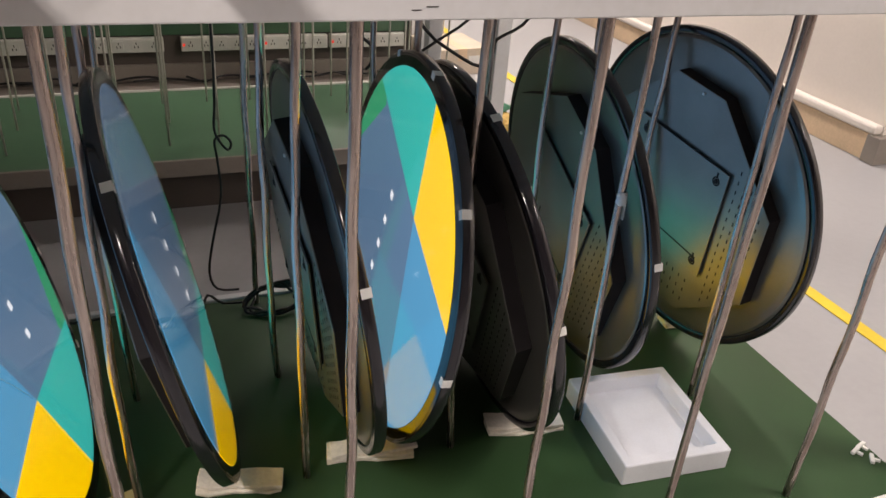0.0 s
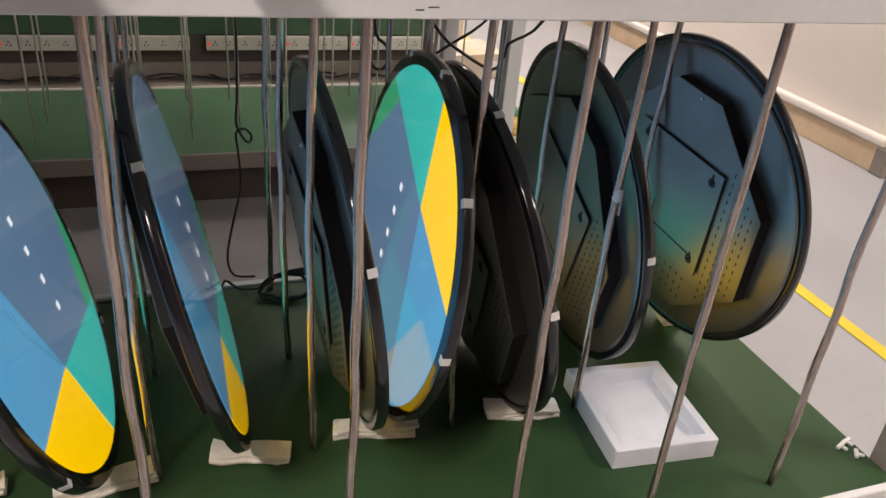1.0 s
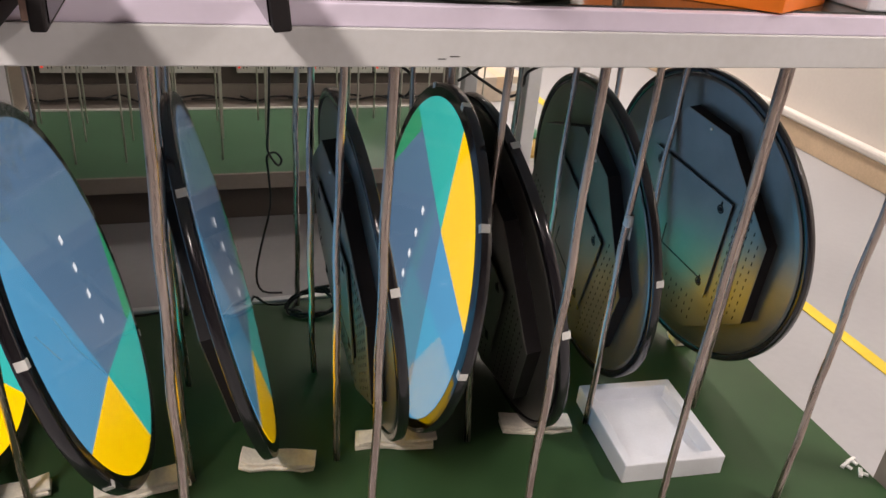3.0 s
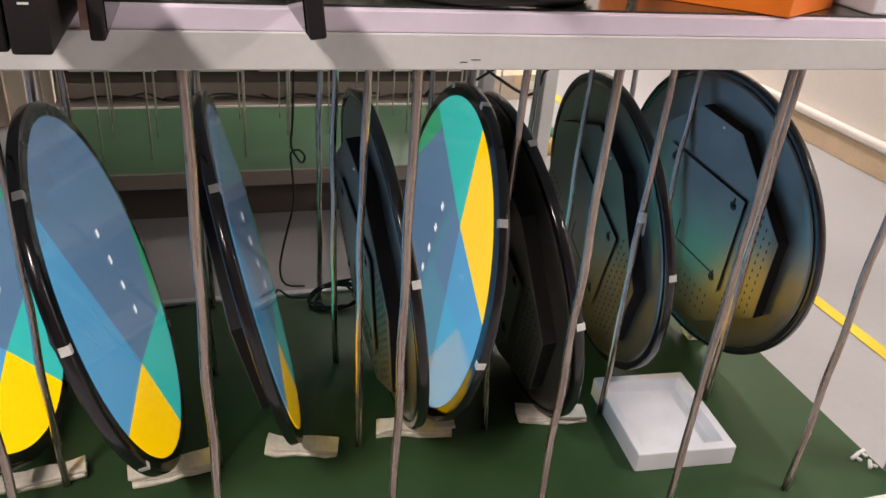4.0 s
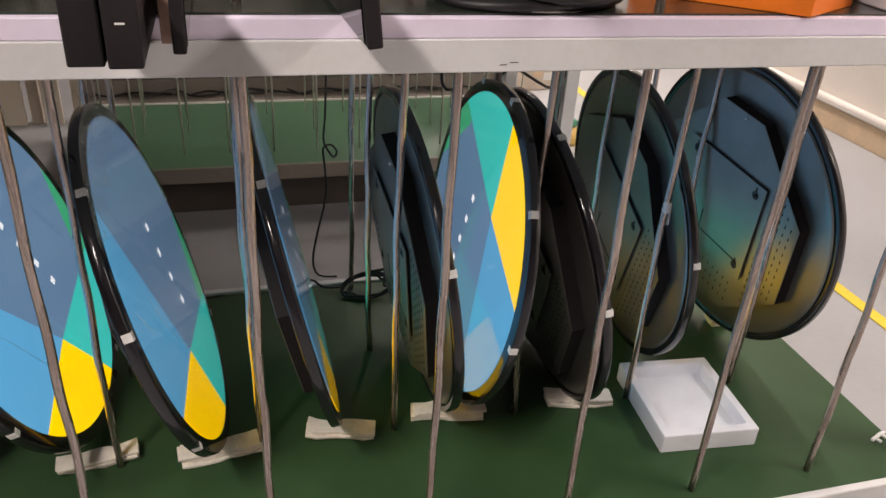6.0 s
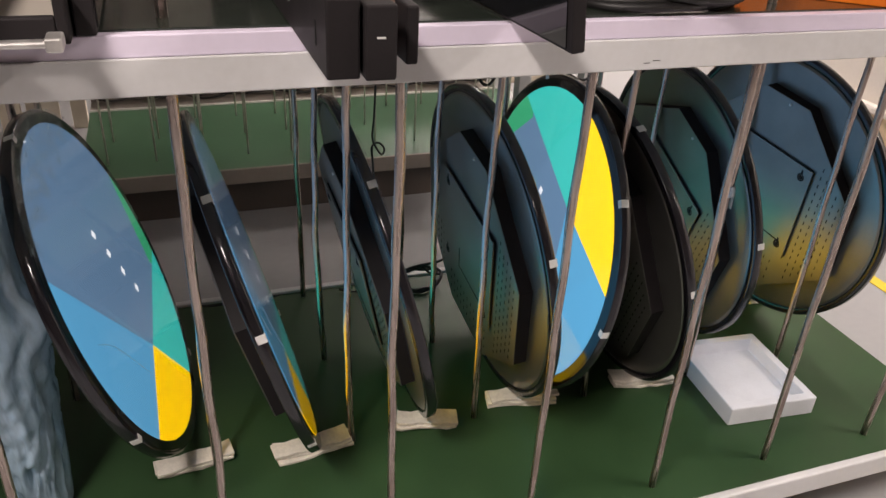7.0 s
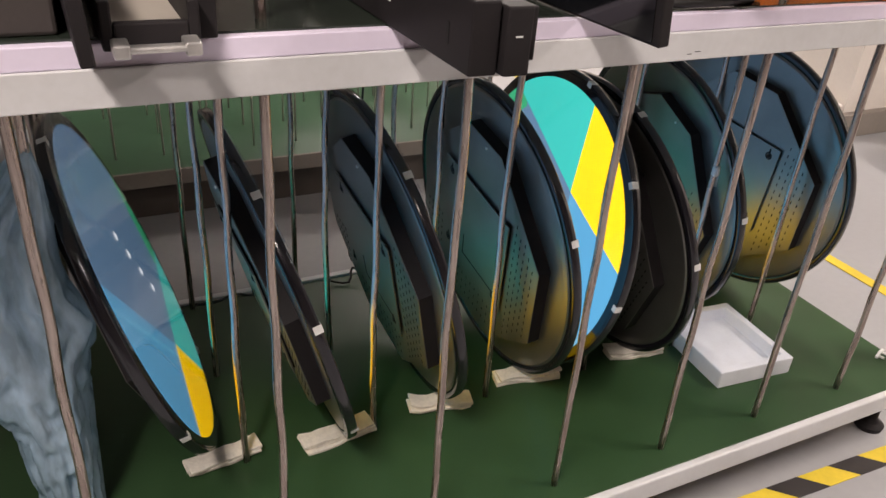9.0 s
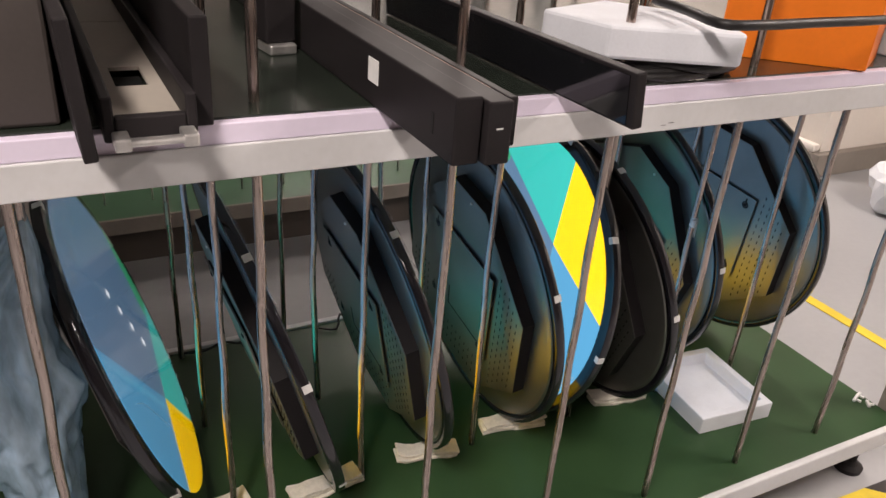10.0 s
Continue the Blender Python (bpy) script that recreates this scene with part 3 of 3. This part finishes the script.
# ---- small white clips ----
for k, (x, y, rz) in enumerate(((0.950, 0.046, 20), (0.971, 0.054, 15), (0.964, 0.021, 50))):
    cl = thing("cable_clip", "tiny white plastic clip lying on the mat", "clip", pose(x, y, 0.0, 0, 0, rz), group="loose clips")
    part("bar", box(-0.012, 0.012, -0.0035, 0.0035, 0.0003, 0.006, 0.001), M_STICKER, cl)
    part("stem", box(-0.003, 0.003, -0.014, -0.0036, 0.0003, 0.005, 0.001), M_STICKER, cl)

# ---- the rack behind ----
BX0, BX1, BY0, BY1 = -0.80, 0.88, 1.60, 2.28
back_rack = thing("power_rack", "green-matted rack behind with grey edging and thin rods", "rack", pose(0, 0, 0))
part("lower_deck", box(BX0, BX1, BY0 + 0.012, BY1, -0.045, -0.004), M_GREYPANEL, back_rack)
part("lower_mat", box(BX0, BX1, BY0 + 0.0125, BY1 - 0.012, -0.0038, 0.0, 0.001), M_FARMAT, back_rack, "worn green mat")
part("front_lip", box(BX0, BX1, BY0, BY0 + 0.012, -0.05, 0.004, 0.003), M_GREYPANEL, back_rack, "grey edging strip")
part("back_lip", box(BX0, BX1, BY1 - 0.012, BY1, -0.045, 0.006, 0.002), M_SOCKET, back_rack, "pale edging strip")
# Dark sheet in place of the shadow below this deck.
part("under_deck_shade", box(BX0, BX1, BY0 + 0.05, BY0 + 0.062, FLOOR_Z, -0.05), M_DARKBOARD, back_rack, "dark board standing in for the shade under the deck")
part("back_ledge", box(BX0, BX1, BY1 + 0.001, 2.40, -0.03, 0.0, 0.002), M_GREYPANEL, back_rack, "grey-brown ledge")
part("back_board", box(BX0, BX1, 2.40, 2.43, FLOOR_Z, 0.40), M_DARKBOARD, back_rack, "dark brown board")
# Upright strip added in place of the ledge's deeper, sloping back.
part("ledge_rear", box(BX0, BX1, 2.384, 2.3995, 0.0005, 0.066, 0.003), M_GREYPANEL, back_rack, "grey-brown upright strip standing in for the sloping ledge")
part("green_panel", box(-0.76, 0.86, 2.392, 2.398, 0.172, 0.38, 0.002), M_FARMAT, back_rack, "green panel")
# Deck and its uprights are out of view, added to shade the floor in front.
part("unseen_top_deck", box(BX0, BX1, BY0, 2.43, 1.66, 1.70, 0.003), M_WHITE, back_rack, "white board")
for x in (BX0, BX1 - 0.03):
    for y in (BY0, 2.369):
        part("upright", box(x, x + 0.03, y, y + 0.03, 0.8702, 1.6598, 0.002), M_WHITE, back_rack)
# Unseen shelf, added to keep lamp light off the floor between the racks.
part("unseen_shade_shelf", box(BX0 + 0.031, BX1 - 0.031, 1.632, 1.98, 0.8705, 0.885, 0.002), M_GREYPANEL, back_rack)
for y in (1.735, 1.94, 2.13):
    part("top_rail", box(BX0, BX1, y - 0.012, y + 0.012, 0.8295, 0.85, 0.002), M_GREYPANEL, back_rack)
for x in (BX0, BX1 - 0.02):
    part("cross_rail", box(x, x + 0.02, BY0, BY1 + 0.119, 0.8502, 0.87, 0.002), M_GREYPANEL, back_rack)
part("end_post", box(BX1 + 0.001, BX1 + 0.045, 2.30, 2.345, FLOOR_Z, 1.7, 0.004), M_WHITE, back_rack, "pale upright post")
for j, y in enumerate((1.735, 1.94, 2.13)):
    for i in range(1, 12):
        b = lathe([(0, 0.001), (0.0034, 0.001), (0.0034, 0.829), (0, 0.829)], 8)
        part("rod", b, M_THINROD, back_rack, smooth=True).location = (-0.871 + 0.15 * i + 0.012 * (j == 1), y, 0)


def power_strip(x0, x1, z, n, label):
    t = thing("power_strip", label, "power strip", pose(x0, 2.388, z), group="power strips")
    w = x1 - x0
    part("case", box(0, w, -0.028, 0.003, 0, 0.052, 0.004), M_SOCKET, t)
    for k in range(n):
        cx = w * (k + 0.6) / (n + 0.2)
        soc = part("socket", box(cx - 0.017, cx + 0.017, -0.0296, -0.0282, 0.009, 0.043, 0.0005), M_SOCKET, t)
        for dx, dz in ((-0.006, 0.022), (0.006, 0.022), (0.0, 0.034)):
            part("slot", box(cx + dx - 0.0016, cx + dx + 0.0016, -0.0302, -0.0297, dz - 0.004, dz + 0.004), M_SLOT, soc)
    part("indicator", box(0.006, 0.014, -0.0296, -0.0282, 0.02, 0.03), M_LED, t, "small red light")


M_LED = glow("red_indicator", (1.0, 0.06, 0.03), 1.2)
for x0, x1 in ((-0.74, -0.42), (-0.34, -0.09), (-0.03, 0.26), (0.27, 0.52), (0.53, 0.84)):
    power_strip(x0, x1, 0.118, max(3, int((x1 - x0) / 0.055)), "ivory power strip fixed along the back board")


def cord(name, pts, r, label, mat=None, category="cable"):
    b = tube(pts, r)
    return tagged(new(name, mesh(b, name, mat or M_CABLE, True)), label, category)


# cords on the ledge, hanging and coiled
for k in range(8):
    rnd = random.Random(70 + k)
    x = -0.78 + 0.19 * k
    cord("cable", [(x + 0.06 * i, 2.345 + rnd.uniform(-0.03, 0.03), 0.012 + abs(rnd.uniform(0, 0.02))) for i in range(6)], 0.004, "black cord lying along the ledge of the rack behind")
cord("hanging_cable", [(-0.047, 0.834, 0.84), (-0.047, 0.87, 0.72), (-0.046, 0.88, 0.53), (-0.050, 0.88, 0.42), (-0.054, 0.88, 0.37), (-0.046, 0.875, 0.345), (-0.030, 0.88, 0.322), (-0.022, 0.885, 0.335), (-0.036, 0.885, 0.352), (-0.055, 0.88, 0.345),
                       (-0.052, 0.88, 0.300), (-0.050, 0.88, 0.22), (-0.075, 0.87, 0.12), (-0.088, 0.86, 0.05), (-0.075, 0.85, 0.012), (-0.03, 0.84, 0.010)], 0.0026, "thin black cord with a loose knot hanging behind the rack")
coil = []
for k in range(34):
    a = k * 0.62
    coil.append((0.035 + (0.055 + 0.014 * math.sin(k * 1.7)) * math.cos(a), 0.765 + 0.034 * math.sin(a), 0.022 + 0.015 * math.sin(a + 0.4) + 0.006 * math.sin(k * 2.3)))
coil += [(0.09, 0.76, 0.07), (0.13, 0.76, 0.085), (0.17, 0.78, 0.04), (0.2, 0.8, 0.01)]
cord("cable_coil", coil, 0.0034, "tangled black cable coil at the back of the mat")
cord("cable", [(-0.16, 0.79, 0.008), (-0.12, 0.77, 0.008), (-0.10, 0.80, 0.03), (-0.07, 0.79, 0.012), (-0.02, 0.79, 0.008)], 0.003, "short black cord on the back edge of the mat")
cord("cable", [(-0.50, 0.80, 0.008), (-0.45, 0.785, 0.012), (-0.40, 0.80, 0.016), (-0.36, 0.79, 0.010), (-0.31, 0.80, 0.008)], 0.003, "short black cord on the back edge of the mat")
cord("looped_cable", [(0.262, 0.835, 0.86), (0.266, 0.93, 0.72), (0.270, 1.0, 0.62), (0.274, 1.0, 0.528), (0.300, 1.0, 0.50), (0.309, 1.0, 0.47), (0.292, 1.0, 0.443), (0.268, 1.0, 0.455), (0.262, 1.0, 0.50), (0.266, 1.0, 0.62), (0.262, 0.835, 0.855)], 0.004, "black cable loop hanging between the racks")
cord("slack_cable", [(0.36, 0.835, 0.86), (0.40, 1.0, 0.60), (0.431, 1.0, 0.526), (0.50, 1.0, 0.475), (0.571, 1.0, 0.44), (0.600, 1.0, 0.47), (0.607, 1.0, 0.503), (0.669, 1.0, 0.535), (0.72, 1.0, 0.60)], 0.004, "slack black cable hanging between the racks")
cord("slack_cable", [(0.43, 1.02, 0.475), (0.47, 1.02, 0.50), (0.54, 1.02, 0.545), (0.60, 1.02, 0.62), (0.64, 0.835, 0.86)], 0.0035, "slack black cable hanging between the racks")

# posts, white box, gloves and cloth by the end of the racks
post = thing("steel_post", "pale upright steel post behind the rack", "post", pose(0.775, 1.33, FLOOR_Z))
part("shaft", box(-0.022, 0.022, -0.022, 0.022, 0.004, 1.9, 0.003), M_WHITE, post)
part("base_plate", box(-0.05, 0.05, -0.05, 0.05, 0.0, 0.0038, 0.001), M_STEEL, post)
post2 = copy_thing(post, pose(0.655, 1.55, FLOOR_Z))
crate = thing("white_box", "small white box on the floor behind the rack", "box", pose(0.975, 1.72, FLOOR_Z, 0, 0, 8))
part("body", box(-0.09, 0.09, -0.07, 0.07, 0.0, 0.165, 0.005), M_SOCKET, crate)
part("lid", box(-0.093, 0.093, -0.073, 0.073, 0.1655, 0.178, 0.003), M_STICKER, crate)


def crumple(name, x, y, z, size, seed, mat, label, category):
    """A soft heap of cloth with folds."""
    b = bmesh.new()
    bmesh.ops.create_icosphere(b, subdivisions=4, radius=1.0)
    for v in b.verts:
        k = 1 + 0.30 * noise.noise(v.co * 1.6 + Vector((seed, 0, 0))) + 0.22 * (0.3 - abs(noise.noise(v.co * 4.1 + Vector((0, seed, 0)))))
        v.co = Vector((v.co.x * k * size[0], v.co.y * k * size[1], max(0.0, (v.co.z * k + 0.75) * size[2])))
    ob = tagged(new(name, mesh(b, name, mat, True)), label, category)
    ob.matrix_basis = pose(x, y, z)


crumple("work_gloves", 0.970, 1.70, FLOOR_Z + 0.179, (0.075, 0.06, 0.028), 3, M_GOLD, "heap of yellow-brown work gloves on a white box", "gloves")
crumple("green_cloth", 0.975, 1.735, FLOOR_Z + 0.226, (0.05, 0.035, 0.02), 8, M_GREENPLASTIC, "crumpled green cloth on top of the gloves", "cloth")

# ---- cartons on the floor further down the aisle ----
def carton_box(x, y, w, d, h, rz, label):
    t = thing("carton", label, "carton", pose(x, y, FLOOR_Z, 0, 0, rz), group="cartons down the aisle")
    part("body", box(-w / 2, w / 2, -d / 2, d / 2, 0.0, h, 0.004), M_TAN, t)
    part("packing_tape", box(-0.025, 0.025, -d / 2 - 0.0006, d / 2 + 0.0006, h - 0.06, h + 0.0006), M_WOOD, t, "strip of tan packing tape")
    part("label", box(w * 0.12, w * 0.36, -d / 2 - 0.0007, -d / 2 - 0.0002, h * 0.4, h * 0.72), M_STICKER, t, "plain white label")


for cx, cy, cw, cd, ch, cr in ((1.30, 3.02, 0.30, 0.30, 0.13, 6), (1.14, 3.42, 0.34, 0.30, 0.26, -5), (1.36, 3.75, 0.26, 0.30, 0.20, 3)):
    carton_box(cx, cy, cw, cd, ch, cr, "tan cardboard carton on the grey floor down the aisle")

# ---- boards standing beside the rack behind ----
for k, (x, y, w, h, rz, mat) in enumerate(((-1.33, 2.62, 0.10, 0.95, 4, M_CREAM), (-1.215, 2.60, 0.07, 1.0, -3, M_CARD), (-1.125, 2.58, 0.08, 0.92, 2, M_CREAM),
                                           (-1.045, 2.60, 0.045, 0.97, 0, M_TAN), (-0.975, 2.57, 0.07, 0.90, 5, M_CREAM), (-0.87, 2.60, 0.06, 0.94, -4, M_CREAM))):
    b = box(-w / 2, w / 2, -0.014, 0.014, 0, h, 0.004)
    tone = {M_CREAM: "cream", M_CARD: "grey-beige", M_TAN: "tan"}[mat]
    ob = tagged(new("standing_board", mesh(b, "standing_board", mat)), "narrow %s board standing upright beside the rack behind" % tone, "board", group="standing boards")
    ob.matrix_basis = pose(x, y, FLOOR_Z, 0, 0, rz)

# ---- things on the upper deck ----
ZT = 0.8662
bar = thing("bar_display", "long black bar monitor lying on its side over the edge", "display", pose(-0.353, 0, ZT))
part("main_body", box(-0.029, -0.0015, -0.236, 0.62, 0.0, 0.064, 0.002), M_BLACK, bar)
part("front_panel", box(0.0012, 0.027, -0.243, 0.60, 0.0, 0.060, 0.002), M_BLACK, bar)
part("seam", box(-0.0016, 0.0013, -0.225, 0.59, 0.004, 0.057), M_SLOT, bar)
part("label", box(-0.0302, -0.0291, -0.062, -0.035, 0.026, 0.052, 0.0002), M_STICKER, bar, "small white label")
part("slot", box(-0.0297, -0.0292, -0.195, -0.190, 0.018, 0.038), M_SLOT, bar)
part("mark", box(0.010, 0.017, -0.2434, -0.2431, 0.034, 0.0355), M_STICKER, bar, "tiny pale mark")
strip = thing("steel_strip", "brownish steel strip standing beside the bar monitor", "strip", pose(-0.311, 0, ZT))
part("strip", box(-0.006, 0.004, -0.168, 0.5, 0.0, 0.050, 0.001), M_RUST, strip)
slim = thing("slim_panel", "slim black panel standing on edge", "panel", pose(-0.300, 0, ZT))
part("frame", box(-0.0065, 0.0045, -0.203, 0.5, 0.0, 0.050, 0.002), M_BLACK, slim)
part("glass", box(0.0047, 0.0055, -0.195, 0.49, 0.005, 0.046), M_BEZEL, slim)

gloss = thing("glossy_panel", "glossy black panel leaning over the front edge", "panel", pose(-0.145, 0, ZT + 0.002, 0, -6, 2))
part("frame", box(-0.007, 0.007, -0.2, 0.42, 0.0, 0.062, 0.002), M_BLACK, gloss)
part("glass", box(-0.0085, -0.0072, -0.190, 0.41, 0.004, 0.058), M_BEZEL, gloss, "glossy black face")

trough = thing("open_channel_housing", "open black channel housing with a beige inner plate", "housing", pose(-0.618, -0.062, ZT))
for x in (-0.041, 0.031):
    part("side_wall", box(x, x + 0.010, -0.035, 0.62, 0.0, 0.042, 0.002), M_BLACK, trough)
part("inner_plate", box(-0.0308, 0.0308, -0.025, 0.09, 0.012, 0.016), M_CARD, trough, "beige metal plate")
part("inner_plate", box(-0.0308, 0.0308, 0.165, 0.40, 0.012, 0.016), M_CARD, trough, "beige metal plate")
part("inner_plate", box(-0.0308, 0.0308, 0.402, 0.60, 0.012, 0.016), M_CARD, trough, "beige metal plate")
part("inner_plate", box(-0.0308, -0.016, 0.0902, 0.1648, 0.012, 0.016), M_CARD, trough)
part("inner_plate", box(0.016, 0.0308, 0.0902, 0.1648, 0.012, 0.016), M_CARD, trough)
part("recess", box(-0.0158, 0.0158, 0.0903, 0.1647, 0.003, 0.005), M_SLOT, trough)
part("cross_piece", box(-0.0308, 0.0308, -0.036, -0.0252, 0.0, 0.024, 0.002), M_BLACK, trough)
part("bracket", box(-0.032, 0.036, -0.062, -0.050, 0.004, 0.010, 0.002), M_STEEL, trough, "bright steel bracket")
for x in (-0.028, 0.030):
    part("bracket_end", box(x - 0.007, x + 0.007, -0.0625, -0.0365, 0.0, 0.0125, 0.002), M_STEEL, trough, "bright steel bracket end")
side1 = thing("slim_panel", "slim black panel standing on edge beside the channel", "panel", pose(-0.566, -0.035, ZT))
part("frame", box(-0.009, 0.009, -0.035, 0.6, 0.0, 0.105, 0.002), M_BLACK, side1)
part("glass", box(0.0092, 0.0105, -0.025, 0.59, 0.006, 0.099), M_BEZEL, side1, "glossy black face")
side2 = thing("slim_panel", "slim black panel leaning out past the edge", "panel", pose(-0.676, -0.02, ZT + 0.001, 0, -4, 1))
part("frame", box(-0.006, 0.006, -0.125, 0.6, 0.0, 0.12, 0.002), M_BLACK, side2)
side3 = thing("dark_cabinet_box", "large dark box standing on the upper mat", "box", pose(-0.845, 0.235, ZT))
part("body", box(-0.165, 0.155, -0.27, 0.3, 0.0, 0.32, 0.004), M_DARKBOX, side3)
part("lid_seam", box(-0.166, 0.156, -0.2712, -0.2702, 0.16, 0.164), M_SLOT, side3)

holder = thing("bracket_stand", "dark upright bracket on a pale metal foot", "bracket", pose(-0.415, 0.205, ZT, 0, 0, 8))
part("foot", box(-0.019, 0.019, -0.022, 0.022, 0.0, 0.014, 0.003), M_STEEL, holder, "pale metal foot")
part("upright", box(-0.021, 0.021, -0.014, 0.020, 0.0142, 0.12, 0.003), M_BLACK, holder)

pts = []
for k in range(60):
    a = k * 0.42
    rr_ = 0.105 + 0.012 * math.sin(k * 0.9)
    pts.append((0.088 + rr_ * math.cos(a), 0.035 + 0.85 * rr_ * math.sin(a), ZT + 0.006 + 0.0045 * (k // 15) + 0.002 * math.sin(k * 1.3)))
cord("cable_coil", pts, 0.0055, "flat black cable coil on the upper mat")
foam = thing("foam_block", "white foam block resting on a cable coil", "foam block", pose(0.060, 0.045, ZT + 0.0265))
part("block", slab([(-0.133, 0.053), (-0.101, -0.058), (0.060, -0.136), (0.115, -0.03), (0.01, 0.105)], 0.0, 0.044, 0.005), M_FOAM, foam)
cord("thick_cable", [(0.079, 0.048, 0.955), (0.072, -0.022, 0.955), (0.052, -0.103, 0.955), (0.098, -0.119, 0.955), (0.214, -0.117, 0.955), (0.351, -0.115, 0.955), (0.62, -0.02, 0.94), (0.75, 0.05, 0.90), (0.9, 0.12, ZT + 0.009)], 0.0065, "thick black cable running across to an orange box")
orange = thing("orange_box", "bright orange cardboard box on the upper mat", "box", pose(0.415, -0.066, ZT))
part("body", slab([(0, 0), (0.113, 0.065), (-0.056, 0.206), (-0.169, 0.141)], 0.0, 0.17, 0.001), M_ORANGE, orange)
part("lid", slab([(0, -0.002), (0.116, 0.065), (-0.056, 0.209), (-0.172, 0.141)], 0.1702, 0.20, 0.001), M_ORANGE, orange)
carton = thing("white_carton", "white carton beside the orange box", "box", pose(0.69, 0.03, ZT, 0, 0, -4))
part("body", box(-0.13, 0.13, -0.08, 0.2, 0.0, 0.16, 0.003), M_FOAM, carton)
part("flap_seam", box(-0.13, 0.13, 0.058, 0.062, 0.1598, 0.1606), M_STICKER, carton)

# ---- plastic-wrapped thing at the end of the row ----
bag_thing = thing("plastic_film_wrap", "crumpled pale blue plastic film hanging over a dark panel", "plastic film", pose(-0.84, 0.27, 0))
# height, left and right edge, half depth of the hanging film
SHAPE = ((0.003, 0.010, 0.096, 0.045), (0.10, 0.000, 0.100, 0.050), (0.20, -0.005, 0.106, 0.055), (0.27, -0.035, 0.110, 0.06), (0.31, -0.065, 0.112, 0.065),
         (0.37, -0.085, 0.134, 0.07), (0.43, -0.085, 0.104, 0.075), (0.53, -0.060, 0.100, 0.07), (0.60, 0.030, 0.100, 0.04), (0.645, 0.076, 0.095, 0.012))
b = bmesh.new()
rows_, cols_ = 76, 64
grid = []


def fold(q):
    """Sharp creases between flat facets."""
    return 0.3 - abs(noise.noise(q))


for i in range(rows_):
    z = 0.003 + 0.642 * i / (rows_ - 1)
    k = max(q for q in range(len(SHAPE) - 1) if SHAPE[q][0] <= z + 1e-9)
    f = min(1.0, (z - SHAPE[k][0]) / (SHAPE[k + 1][0] - SHAPE[k][0]))
    xl, xr, hd = (SHAPE[k][q] * (1 - f) + SHAPE[k + 1][q] * f for q in (1, 2, 3))
    crush = 1.0 - 0.75 * min(1.0, max(0.0, (z - 0.24) / 0.12))
    line = []
    for j in range(cols_):
        a = 2 * math.pi * j / cols_
        q = Vector((math.cos(a) * 2.0, math.sin(a) * 2.0, z * 5.5))
        k_ = 1 + 0.30 * fold(q * 1.3) + crush * (0.30 * fold(q * 2.6 + Vector((3, 1, 7))) + 0.16 * fold(q * 5.5 + Vector((9, 4, 2))))
        k_ = min(k_, 1.10)
        line.append(b.verts.new(((xl + xr) / 2 + (xr - xl) / 2 * k_ * math.cos(a), hd * (2 * k_ - 1) * math.sin(a) + 0.010 * math.sin(9 * z + 2 * a), z + 0.014 * noise.noise(q * 2) * (0.05 < z < 0.6))))
    grid.append(line)
for p, q in zip(grid, grid[1:]):
    for j in range(cols_):
        b.faces.new((p[j], p[(j + 1) % cols_], q[(j + 1) % cols_], q[j]))
part("film", b, M_FILM, bag_thing, "translucent blue film", True)
part("dark_panel", box(-0.035, -0.005, -0.03, 0.03, 0.32, 0.50, 0.006), M_GREYPANEL, bag_thing, "dark panel inside the film")
part("foot", box(0.02, 0.04, -0.02, 0.02, 0.0, 0.3195, 0.002), M_DARKBOARD, bag_thing)

# ---- white crumpled wrap on the floor by the wall ----
b = bmesh.new()
bmesh.ops.create_icosphere(b, subdivisions=3, radius=0.16)
for v in b.verts:
    v.co *= 1 + 0.35 * noise.noise(v.co * 9)
    v.co.z = max(0.0, v.co.z * 0.9 + 0.11)
ob = tagged(new("foam_wrap", mesh(b, "foam_wrap", M_FOAM)), "crumpled white foam wrap on the floor by the wall", "wrap")
ob.matrix_basis = pose(2.62, 1.02, FLOOR_Z)
